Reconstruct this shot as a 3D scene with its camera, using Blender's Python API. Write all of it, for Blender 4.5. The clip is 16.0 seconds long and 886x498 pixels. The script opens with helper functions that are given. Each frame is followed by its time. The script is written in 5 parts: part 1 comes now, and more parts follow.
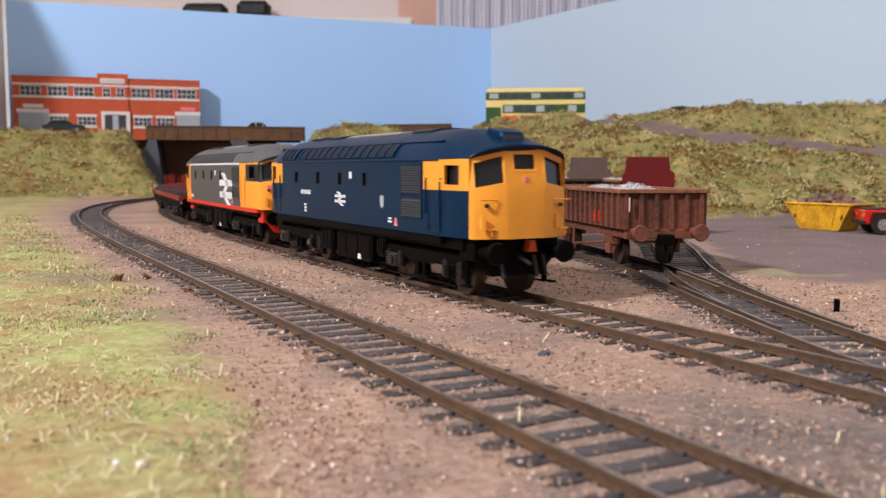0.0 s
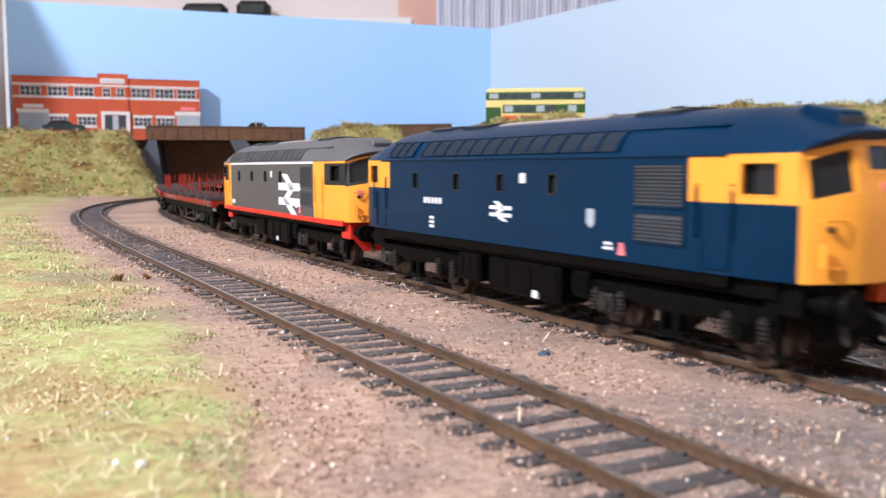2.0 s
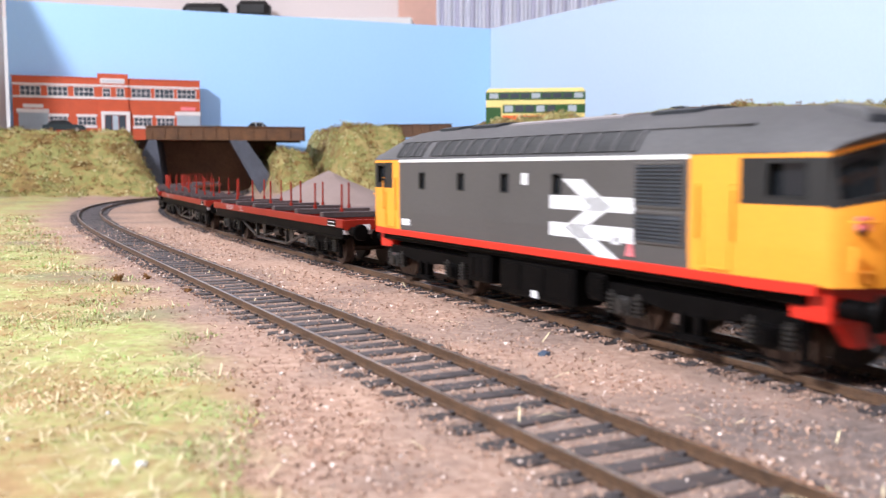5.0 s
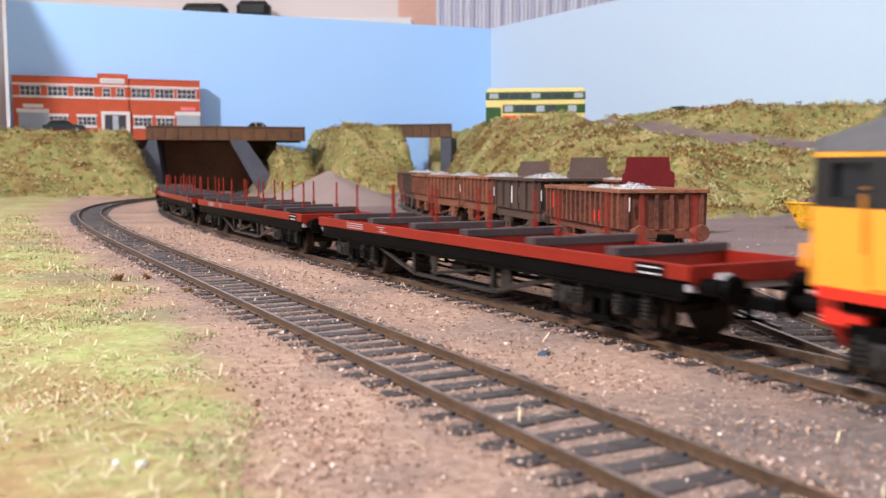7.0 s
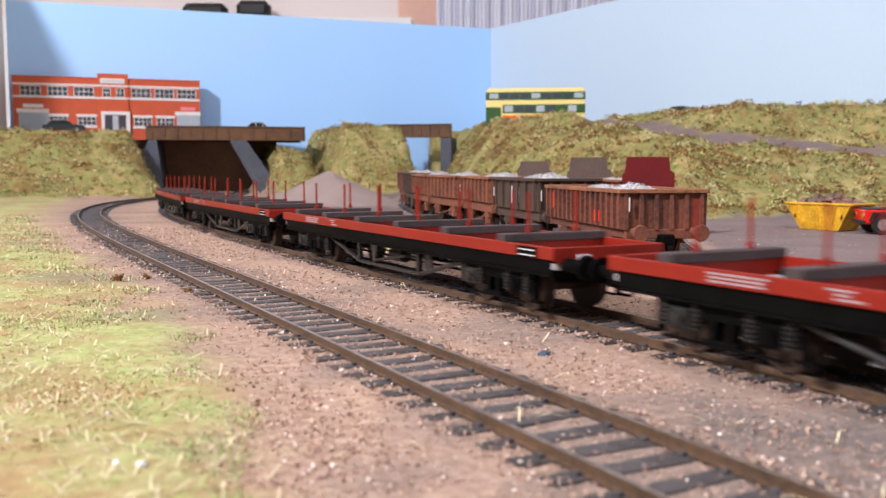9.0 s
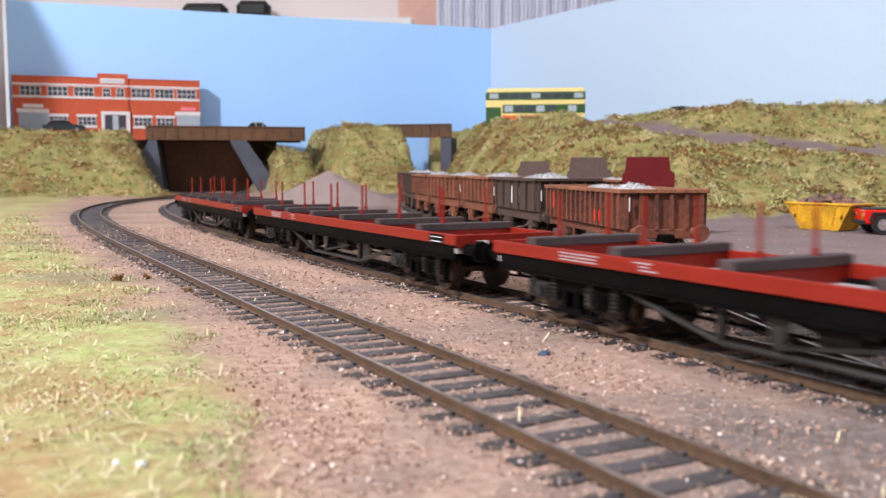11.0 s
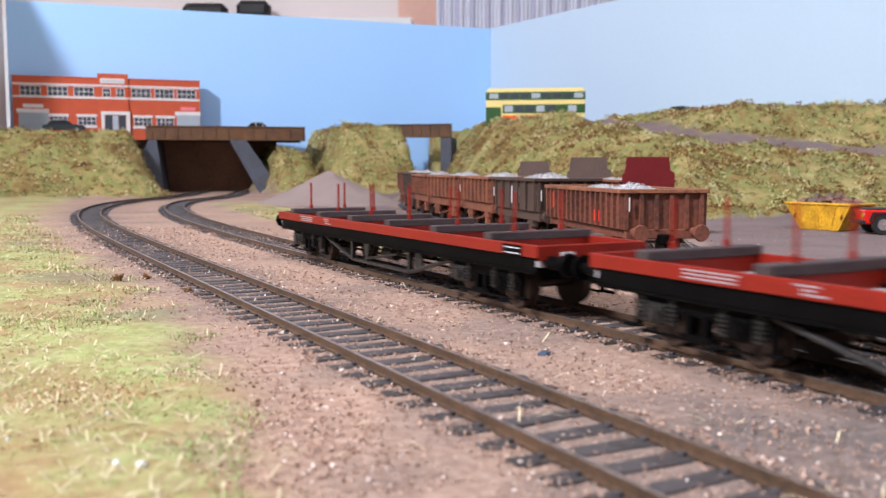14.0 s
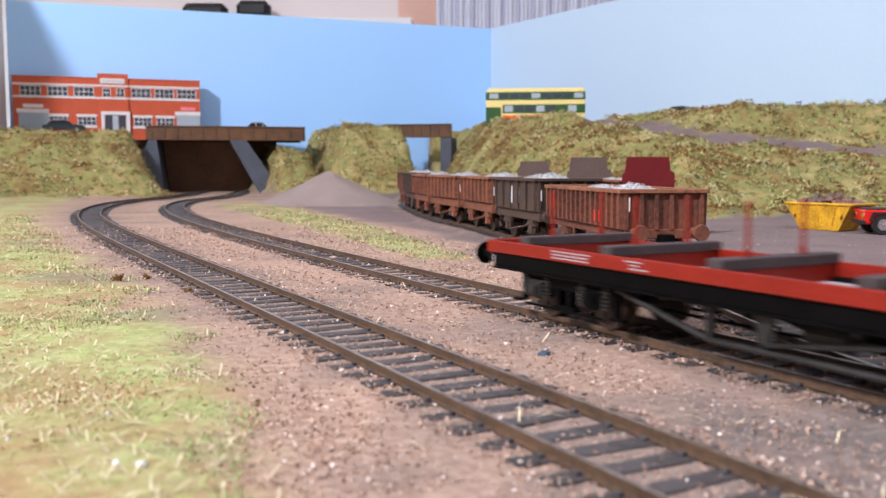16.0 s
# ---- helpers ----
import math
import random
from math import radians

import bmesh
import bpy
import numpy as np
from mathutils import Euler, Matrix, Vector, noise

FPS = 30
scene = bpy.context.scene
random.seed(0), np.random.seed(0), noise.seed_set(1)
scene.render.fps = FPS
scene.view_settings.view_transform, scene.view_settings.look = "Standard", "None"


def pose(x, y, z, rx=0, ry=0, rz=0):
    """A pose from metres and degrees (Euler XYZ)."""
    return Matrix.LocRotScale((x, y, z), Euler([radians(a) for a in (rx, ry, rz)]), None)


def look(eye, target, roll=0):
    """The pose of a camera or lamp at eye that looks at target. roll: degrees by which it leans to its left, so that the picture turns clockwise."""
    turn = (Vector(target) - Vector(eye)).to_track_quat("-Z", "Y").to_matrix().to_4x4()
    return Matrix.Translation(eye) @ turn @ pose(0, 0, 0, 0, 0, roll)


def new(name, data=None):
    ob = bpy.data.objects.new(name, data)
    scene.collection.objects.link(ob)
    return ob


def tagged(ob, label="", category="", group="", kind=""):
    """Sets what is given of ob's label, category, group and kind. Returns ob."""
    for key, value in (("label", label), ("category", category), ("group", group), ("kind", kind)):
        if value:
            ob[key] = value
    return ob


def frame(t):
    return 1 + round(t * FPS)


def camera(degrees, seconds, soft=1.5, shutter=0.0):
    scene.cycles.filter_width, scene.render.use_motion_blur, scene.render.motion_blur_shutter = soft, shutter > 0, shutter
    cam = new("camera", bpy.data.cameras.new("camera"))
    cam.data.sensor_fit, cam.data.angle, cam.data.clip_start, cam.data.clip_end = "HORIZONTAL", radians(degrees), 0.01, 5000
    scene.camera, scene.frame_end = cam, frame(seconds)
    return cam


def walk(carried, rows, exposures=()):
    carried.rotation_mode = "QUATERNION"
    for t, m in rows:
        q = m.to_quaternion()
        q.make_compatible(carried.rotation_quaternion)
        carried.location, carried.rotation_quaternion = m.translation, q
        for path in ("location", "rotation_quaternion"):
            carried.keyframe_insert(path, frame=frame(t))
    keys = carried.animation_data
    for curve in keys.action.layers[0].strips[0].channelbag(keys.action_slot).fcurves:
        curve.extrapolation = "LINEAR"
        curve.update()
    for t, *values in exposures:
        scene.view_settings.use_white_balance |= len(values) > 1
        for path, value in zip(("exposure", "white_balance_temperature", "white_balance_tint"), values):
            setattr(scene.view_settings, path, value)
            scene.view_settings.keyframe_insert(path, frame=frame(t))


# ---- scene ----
# Model railway at 4 mm to the foot. Shapes below are in millimetres, part() turns them into metres.
MM = 0.001
cam = camera(50.83, 16.0, soft=1.35, shutter=0.8)
cam.data.dof.use_dof, cam.data.dof.focus_distance, cam.data.dof.aperture_fstop = True, 0.32, 38.0
EYE = pose(0, 0, 0.0364, 90 - 4.95, 0, 0)
walk(cam, [(0.0, EYE), (16.0, EYE)], exposures=[(0.0, -0.2, 6400, 10), (1.0, -0.05, 6250, 9), (2.0, 0.28, 5900, 8), (3.0, 0.42, 5850, 8), (4.0, 0.45, 5850, 8), (5.5, 0.36, 5950, 9), (7.0, 0.2, 6150, 9), (9.0, 0.2, 6100, 9), (12.0, 0.2, 5900, 8), (16.0, 0.13, 5800, 8)])

# ---- light: a lamp high behind the camera to its left, an added fill lamp, white room walls ----
world = bpy.data.worlds.new("room_dim")
world.use_nodes = True
world.node_tree.nodes["Background"].inputs[0].default_value = (0.9, 0.95, 1.0, 1)
world.node_tree.nodes["Background"].inputs[1].default_value = 0.06
scene.world = world


def area_lamp(name, eye, target, size, watts, colour):
    data = bpy.data.lights.new(name, "AREA")
    data.shape, data.size, data.energy, data.color = "DISK", size, watts, colour
    ob = new(name, data)
    ob.matrix_world = look(eye, target)
    return ob


area_lamp("key_lamp", (-1.45, -0.75, 1.42), (-0.1, 0.9, 0.0), 0.2, 73, (1.0, 0.948, 0.97))
# added fill from the front right, brightens the cab fronts and wagon ends
area_lamp("fill_lamp", (0.6, -0.5, 1.6), (0.15, 0.6, 0.0), 0.45, 11, (1.0, 0.955, 0.98))


# ---- materials ----
def mat(name, colour, rough=0.6, metal=0.0, var=0.15, grain=900.0, coarse=60.0, bump=0.15, dist=0.0002, second=None, spec=0.5):
    """Two scales of variation and a fine relief, in metres."""
    m = bpy.data.materials.new(name)
    m.use_nodes = True
    nt = m.node_tree
    b = nt.nodes["Principled BSDF"]
    b.inputs["Roughness"].default_value, b.inputs["Metallic"].default_value = rough, metal
    b.inputs["Specular IOR Level"].default_value = spec
    tc = nt.nodes.new("ShaderNodeTexCoord")
    n1, n2 = nt.nodes.new("ShaderNodeTexNoise"), nt.nodes.new("ShaderNodeTexNoise")
    n1.inputs["Scale"].default_value, n2.inputs["Scale"].default_value = grain, coarse
    n1.inputs["Detail"].default_value = n2.inputs["Detail"].default_value = 4
    for n in (n1, n2):
        nt.links.new(tc.outputs["Object"], n.inputs["Vector"])
    mix = nt.nodes.new("ShaderNodeMath")
    mix.operation = "MULTIPLY_ADD"
    nt.links.new(n1.outputs[0], mix.inputs[0])
    mix.inputs[1].default_value = 0.5
    half = nt.nodes.new("ShaderNodeMath")
    half.operation = "MULTIPLY"
    nt.links.new(n2.outputs[0], half.inputs[0])
    half.inputs[1].default_value = 0.5
    nt.links.new(half.outputs[0], mix.inputs[2])
    ramp = nt.nodes.new("ShaderNodeValToRGB")
    ramp.color_ramp.elements[0].position, ramp.color_ramp.elements[1].position = 0.36, 0.64
    lo = second or tuple(c * (1 - var) for c in colour)
    hi = tuple(min(1, c * (1 + var)) for c in colour)
    ramp.color_ramp.elements[0].color, ramp.color_ramp.elements[1].color = (*lo, 1), (*hi, 1)
    nt.links.new(mix.outputs[0], ramp.inputs[0])
    nt.links.new(ramp.outputs[0], b.inputs["Base Color"])
    r = nt.nodes.new("ShaderNodeMapRange")
    r.inputs["To Min"].default_value, r.inputs["To Max"].default_value = max(0, rough - 0.08), min(1, rough + 0.08)
    nt.links.new(n2.outputs[0], r.inputs["Value"])
    nt.links.new(r.outputs[0], b.inputs["Roughness"])
    if bump:
        bp = nt.nodes.new("ShaderNodeBump")
        bp.inputs["Strength"].default_value, bp.inputs["Distance"].default_value = bump, dist
        nt.links.new(n1.outputs[0], bp.inputs["Height"])
        nt.links.new(bp.outputs[0], b.inputs["Normal"])
    return m


def glass(name, colour, rough=0.05):
    m = bpy.data.materials.new(name)
    m.use_nodes = True
    b = m.node_tree.nodes["Principled BSDF"]
    b.inputs["Base Color"].default_value, b.inputs["Roughness"].default_value = (*colour, 1), rough
    return m


BLUE = mat("rail_blue_paint", (0.0012, 0.019, 0.052), 0.34, var=0.12, grain=1500, coarse=40, bump=0.04, spec=0.12)
YELLOW = mat("warning_yellow_paint", (0.85, 0.345, 0.03), 0.42, var=0.06, grain=1500, coarse=50, bump=0.04)
GREY = mat("freight_grey_paint", (0.075, 0.071, 0.069), 0.5, var=0.12, grain=1500, coarse=40, bump=0.05)
ROOFGREY = mat("roof_grey_paint", (0.085, 0.085, 0.088), 0.55, var=0.2, grain=1200, coarse=40, bump=0.1)
GRILLE = mat("grille_dark", (0.035, 0.04, 0.048), 0.55, var=0.3, grain=1500, coarse=120)
ROOFGRILLE = mat("roof_grille_navy", (0.010, 0.017, 0.028), 0.6, var=0.3, grain=1500, coarse=120, spec=0.2)
ROOFGRILLE2 = mat("roof_grille_grey", (0.045, 0.046, 0.048), 0.6, var=0.3, grain=1500, coarse=120, spec=0.2)
# grey lighter than the underframe: glints on springs and rods put into the colour
SPRING = mat("glint_grey_steel", (0.032, 0.03, 0.028), 0.35, 0.4, var=0.4, grain=900, coarse=150)
CHIPPALE = mat("pale_ballast_chip", (0.75, 0.62, 0.54), 0.5, var=0.2, grain=900, coarse=200)
CHIPDARK = mat("dark_ballast_chip", (0.19, 0.12, 0.085), 0.8, var=0.3, grain=900, coarse=200)
REDLINE = mat("stripe_red_paint", (0.62, 0.022, 0.008), 0.45, var=0.08)
WAGRED = mat("wagon_red_paint", (0.22, 0.015, 0.007), 0.42, var=0.2, grain=1200, coarse=60, spec=0.25)
BLACK = mat("underframe_black", (0.0025, 0.0022, 0.0022), 0.55, var=0.5, grain=900, coarse=150, bump=0.2, spec=0.06)
WHEEL = mat("wheel_brown", (0.034, 0.018, 0.01), 0.5, var=0.3)
WHITE = mat("white_lettering", (0.72, 0.73, 0.74), 0.5, var=0.06)
PINK = mat("pink_label", (0.75, 0.2, 0.22), 0.5, var=0.1)
PANE = glass("cab_glass_dark", (0.012, 0.014, 0.016))
RUBBER = mat("rubber_black", (0.01, 0.01, 0.01), 0.6, var=0.3)
RUST = mat("bauxite_weathered", (0.165, 0.05, 0.025), 0.72, var=0.25, grain=700, coarse=50, second=(0.06, 0.022, 0.014))
RUST2 = mat("rust_orange_weathered", (0.19, 0.062, 0.028), 0.75, var=0.3, grain=700, coarse=60, second=(0.09, 0.032, 0.018))
RUSTTOP = mat("rusty_top_edge", (0.26, 0.10, 0.045), 0.75, var=0.3, grain=700, coarse=70, second=(0.10, 0.04, 0.022))
DARKWAG = mat("dark_brown_weathered", (0.06, 0.035, 0.024), 0.75, var=0.3, grain=700, coarse=50)
REDEND = mat("deep_red_board", (0.15, 0.006, 0.008), 0.5, var=0.2, grain=800, coarse=50)
BROWNBOARD = mat("brown_grey_board", (0.13, 0.085, 0.068), 0.7, var=0.2, grain=800, coarse=50)
GRAVEL = mat("grey_stone_load", (0.42, 0.41, 0.41), 0.85, var=0.35, grain=1600, coarse=300, bump=0.5)
DECK = mat("worn_deck_lilac_grey", (0.36, 0.33, 0.34), 0.42, var=0.12, grain=900, coarse=60)
TIMBER = mat("bolster_timber_dark", (0.05, 0.034, 0.034), 0.55, var=0.3, grain=900, coarse=90)
RAILSIDE = mat("rusty_rail_side", (0.095, 0.053, 0.028), 0.5, 0.0, var=0.3, grain=900, coarse=90, second=(0.055, 0.034, 0.021))
RAILTOP = mat("worn_rail_top", (0.50, 0.46, 0.42), 0.34, 0.9, var=0.2, grain=600, coarse=40, second=(0.26, 0.21, 0.17))
SLEEPER = mat("weathered_sleeper", (0.062, 0.054, 0.055), 0.65, var=0.35, grain=700, coarse=120, bump=0.4)
SKY = mat("sky_blue_backboard", (0.37, 0.60, 0.95), 0.6, var=0.02, grain=200, coarse=3, bump=0.02)
SKYPALE = mat("pale_blue_backboard", (0.48, 0.60, 0.72), 0.6, var=0.02, grain=200, coarse=3, bump=0.02)
BRICKRED = mat("red_brick_card", (0.46, 0.075, 0.025), 0.75, var=0.12, grain=1500, coarse=90)
STONEWHITE = mat("pale_stone_card", (0.66, 0.60, 0.58), 0.75, var=0.06)
SHUTTER = mat("grey_roller_shutter", (0.36, 0.40, 0.44), 0.6, var=0.08)
BUILDGLASS = glass("shop_glass", (0.05, 0.06, 0.075), 0.15)
BRIDGE = mat("rusty_girder_brown", (0.11, 0.048, 0.016), 0.7, var=0.35, grain=500, coarse=40, second=(0.05, 0.022, 0.009))
SLATE = mat("dark_abutment_stone", (0.065, 0.07, 0.09), 0.75, var=0.3, grain=400, coarse=40)
PILE = mat("grey_ballast_heap", (0.27, 0.205, 0.185), 0.9, var=0.15, grain=1200, coarse=30, bump=0.6, dist=0.0004)
ROAD = mat("grey_road_surface", (0.24, 0.20, 0.19), 0.85, var=0.12, grain=900, coarse=20)
SKIPYELLOW = mat("yellow_skip_paint", (0.66, 0.36, 0.012), 0.5, var=0.25, grain=700, coarse=120, second=(0.36, 0.17, 0.01))
RUBBLE = mat("brick_rubble", (0.24, 0.13, 0.09), 0.85, var=0.4, grain=600, coarse=200, second=(0.08, 0.05, 0.045))
CARRED = mat("bright_red_car_paint", (0.58, 0.012, 0.006), 0.25, var=0.04, bump=0)
CARDARK = mat("dark_car_paint", (0.02, 0.03, 0.035), 0.25, var=0.1, bump=0)
BUSGREEN = mat("bus_green_paint", (0.018, 0.075, 0.012), 0.4, var=0.1, bump=0)
BUSCREAM = mat("bus_cream_paint", (0.78, 0.62, 0.22), 0.4, var=0.06, bump=0)
CHROME = mat("chrome_bright", (0.75, 0.75, 0.75), 0.2, 1.0, var=0.05, bump=0)
WALLCREAM = mat("room_wall_cream", (0.78, 0.70, 0.68), 0.8, var=0.04, grain=200, coarse=2)
CEILWHITE = mat("room_ceiling_white", (0.85, 0.85, 0.84), 0.8, var=0.03, grain=200, coarse=2)
CARPET = mat("room_floor_carpet", (0.22, 0.17, 0.14), 0.95, var=0.2, grain=300, coarse=5)
WOODEDGE = mat("white_board_edge", (0.74, 0.70, 0.68), 0.6, var=0.05)
LEAFA = mat("turf_light_green", (0.34, 0.46, 0.15), 0.9, var=0.3, grain=500, coarse=40)
LEAFB = mat("turf_olive_green", (0.30, 0.285, 0.13), 0.9, var=0.3, grain=500, coarse=40)
LEAFC = mat("turf_brown", (0.42, 0.26, 0.12), 0.9, var=0.3, grain=500, coarse=40)
BANKA = mat("bank_green_foam", (0.36, 0.35, 0.12), 0.95, var=0.35, grain=500, coarse=25)
BANKB = mat("bank_olive_foam", (0.20, 0.15, 0.05), 0.95, var=0.35, grain=500, coarse=25)
BANKC = mat("bank_brown_scrub", (0.23, 0.115, 0.035), 0.95, var=0.35, grain=500, coarse=25)
BANKD = mat("bank_pale_scrub", (0.56, 0.50, 0.26), 0.95, var=0.3, grain=500, coarse=25)
LINING = mat("brown_tunnel_board", (0.26, 0.15, 0.095), 0.8, var=0.3, grain=300, coarse=20)
STRAW = mat("dry_straw_fibre", (0.68, 0.59, 0.37), 0.7, var=0.3, grain=500, coarse=40)
STONEPINK = mat("ballast_stone_pink", (0.48, 0.325, 0.24), 0.85, var=0.3, grain=900, coarse=200)
STONEBROWN = mat("ballast_stone_brown", (0.34, 0.215, 0.155), 0.85, var=0.3, grain=900, coarse=200)
CURTAIN = mat("pale_striped_curtain", (0.72, 0.74, 0.84), 0.9, var=0.05)
CURTAINBLUE = mat("blue_grey_curtain_stripe", (0.56, 0.56, 0.70), 0.9, var=0.05)
ORANGE = mat("orange_lamp_glow", (0.85, 0.12, 0.02), 0.4, var=0.05)


# ---- mesh helpers ----
def finish(name, bm, material, smooth=False):
    for v in bm.verts:
        v.co *= MM
    me = bpy.data.meshes.new(name)
    bm.to_mesh(me)
    bm.free()
    for m in (material if isinstance(material, (list, tuple)) else [material]):
        me.materials.append(m)
    if smooth:
        for p in me.polygons:
            p.use_smooth = True
    return me


def part(name, bm, material, parent=None, label="", smooth=False):
    ob = new(name, finish(name, bm, material, smooth))
    if parent is not None:
        ob.parent = parent
    if label:
        ob["label"] = label
    return ob


def share(ob, m, parent=None):
    """Another object on the same mesh."""
    o = new(ob.name.split(".")[0], ob.data)
    o.parent = parent if parent is not None else ob.parent
    o.matrix_local = m
    return o


def thing(name, label, category, m=None, group=""):
    ob = new(name)
    ob.empty_display_size = 0.01
    if m is not None:
        ob.matrix_world = m
    return tagged(ob, label, category, group)


def at(x, y, z, rz=0.0, rx=0.0, ry=0.0):
    return pose(x * MM, y * MM, z * MM, rx, ry, rz)


def box(bm, x0, x1, y0, y1, z0, z1, bevel=0.0, mi=0):
    g = bmesh.ops.create_cube(bm, size=1, matrix=Matrix.Translation(((x0 + x1) / 2, (y0 + y1) / 2, (z0 + z1) / 2)) @ Matrix.Diagonal((abs(x1 - x0), abs(y1 - y0), abs(z1 - z0), 1)))
    fs = {f for v in g["verts"] for f in v.link_faces}
    for f in fs:
        f.material_index = mi
    if bevel:
        es = {e for v in g["verts"] for e in v.link_edges}
        r = bmesh.ops.bevel(bm, geom=list(es), offset=bevel, segments=1, affect="EDGES")
        for f in r["faces"]:
            f.material_index = mi
    return bm


def cyl(bm, p, axis, r, length, seg=16, r2=None, mi=0):
    """A cylinder that starts at p and goes along axis."""
    d = Vector(axis).normalized()
    m = Matrix.Translation(Vector(p) + d * length / 2) @ d.to_track_quat("Z", "Y").to_matrix().to_4x4()
    g = bmesh.ops.create_cone(bm, cap_ends=True, segments=seg, radius1=r, radius2=r if r2 is None else r2, depth=length, matrix=m)
    for f in {f for v in g["verts"] for f in v.link_faces}:
        f.material_index = mi
    return bm


def rod(bm, a, b, r, seg=6):
    a, b = Vector(a), Vector(b)
    return cyl(bm, a, b - a, r, (b - a).length, seg)


def prism(bm, pts, x0, x1, axis="x", mi=0):
    """A closed outline of (u, v) pairs, drawn from x0 to x1 along an axis."""
    put = {"x": lambda u, v, w: (w, u, v), "y": lambda u, v, w: (u, w, v), "z": lambda u, v, w: (u, v, w)}[axis]
    a = [bm.verts.new(put(u, v, x0)) for u, v in pts]
    b = [bm.verts.new(put(u, v, x1)) for u, v in pts]
    n = len(pts)
    fs = [bm.faces.new(a), bm.faces.new(b[::-1])]
    fs += [bm.faces.new((a[i], b[i], b[(i + 1) % n], a[(i + 1) % n])) for i in range(n)]
    for f in fs:
        f.material_index = mi
    bmesh.ops.recalc_face_normals(bm, faces=fs)
    return bm


def B():
    return bmesh.new()


def sstep(t):
    t = min(1.0, max(0.0, t))
    return t * t * (3 - 2 * t)


# ---- the lines of track, seen from above, in millimetres ----
def smooth_path(points, step=4.0):
    """A Catmull-Rom line through the points, in even steps: arrays of x, y and length."""
    p = [Vector(q) for q in points]
    p = [2 * p[0] - p[1]] + p + [2 * p[-1] - p[-2]]
    out = []
    for i in range(1, len(p) - 2):
        for k in range(40):
            t = k / 40
            out.append(0.5 * (2 * p[i] + (p[i + 1] - p[i - 1]) * t + (2 * p[i - 1] - 5 * p[i] + 4 * p[i + 1] - p[i + 2]) * t * t + (3 * p[i] - p[i - 1] - 3 * p[i + 1] + p[i + 2]) * t ** 3))
    xy = np.array([tuple(v) for v in out])
    s = np.concatenate([[0], np.cumsum(np.hypot(*np.diff(xy, axis=0).T))])
    e = np.arange(0, s[-1], step)
    return np.interp(e, s, xy[:, 0]), np.interp(e, s, xy[:, 1]), e


TRAIN_LINE = smooth_path([(-420, 1990), (-376, 1800), (-325, 1500), (-298, 1330), (-289, 1200), (-293, 1100), (-282, 1000), (-259.3, 900), (-227.8, 800), (-189.5, 700), (-146.4, 600), (-99.6, 500),
                          (-50.1, 400), (1.2, 300), (53.7, 200), (106.5, 100), (158.7, 0), (262, -200), (470, -600), (780, -1200)])
NEAR_LINE = smooth_path([(-480, 1990), (-440, 1800), (-392, 1500), (-366, 1330), (-357, 1200), (-361, 1100), (-352.7, 1000), (-332.8, 900), (-302.8, 800), (-264.6, 700), (-220.2, 600), (-171.5, 500),
                         (-120.5, 400), (-68.6, 300), (-16.7, 200), (35, 100), (87, 0), (190, -200), (395, -600)])
SIDING_LINE = smooth_path([(-41, 1830), (-41, 1472), (-40, 1196), (-31, 966), (-15, 810), (5, 685), (27, 598), (44, 515), (62, 430), (71.5, 383), (77.5, 336), (79.2, 300), (80.3, 270), (82, 237), (84.5, 203), (89, 170), (100, 120), (128, 50), (165, -30)])
REAR_SIDING = smooth_path([(37, 1150), (57, 1012), (81, 828), (103, 640), (112, 580), (116, 530), (114, 480), (106, 425), (96.5, 375), (90.5, 340), (86.5, 300), (85, 262), (85.5, 230), (87, 205)])


def on_path(line, s):
    """The place and heading at the length s along a line."""
    x, y = np.interp(s, line[2], line[0]), np.interp(s, line[2], line[1])
    x2, y2 = np.interp(s + 3, line[2], line[0]), np.interp(s + 3, line[2], line[1])
    x1, y1 = np.interp(s - 3, line[2], line[0]), np.interp(s - 3, line[2], line[1])
    return x, y, math.atan2(y2 - y1, x2 - x1)


# length along the train's line at the place from which the train's run is counted
S_ZERO = float(np.interp(-298.6, -TRAIN_LINE[1], TRAIN_LINE[2]))
RUN = [-50.8, -27.8, -1.2, 28.8, 61.1, 94.4, 126.5, 157.2, 191.2, 228.6, 269.7, 313.6, 358.7, 403.6, 448.5, 493.2, 536.8, 582.0, 628.2, 673.4, 717.7, 761.5,
       805.3, 849.5, 894.2, 938.4, 982.6, 1027.3, 1071.6, 1115.5, 1161.0, 1206.7, 1252.4]


def run_at(t):
    """How far the train has gone at t seconds, in millimetres."""
    i = min(int(t / 0.5), 31)
    k = t / 0.5 - i
    p = [RUN[max(0, i - 1)] if i else 2 * RUN[0] - RUN[1], RUN[i], RUN[i + 1], RUN[min(32, i + 2)] if i < 31 else 2 * RUN[32] - RUN[31]]
    return 0.5 * (2 * p[1] + (p[2] - p[0]) * k + (2 * p[0] - 5 * p[1] + 4 * p[2] - p[3]) * k * k + (3 * p[1] - p[0] - 3 * p[2] + p[3]) * k ** 3)


# ---- the lie of the land ----
PANEL_A = Vector((92, 1800))           # corner of the two backboards
PANEL_E = Vector((0.521, -0.853))      # along the right-hand backboard
PANEL_N = Vector((-0.853, -0.521))
LEFT_E = Vector((-0.932, -0.362))      # along the left-hand backboard
LEFT_N = Vector((0.362, -0.932))
BASE_R = [(-20, 1660), (-5, 1400), (25, 1150), (80, 930), (150, 800), (214, 724), (290, 782), (380, 785), (520, 690), (760, 480), (1050, 150), (1400, -300)]


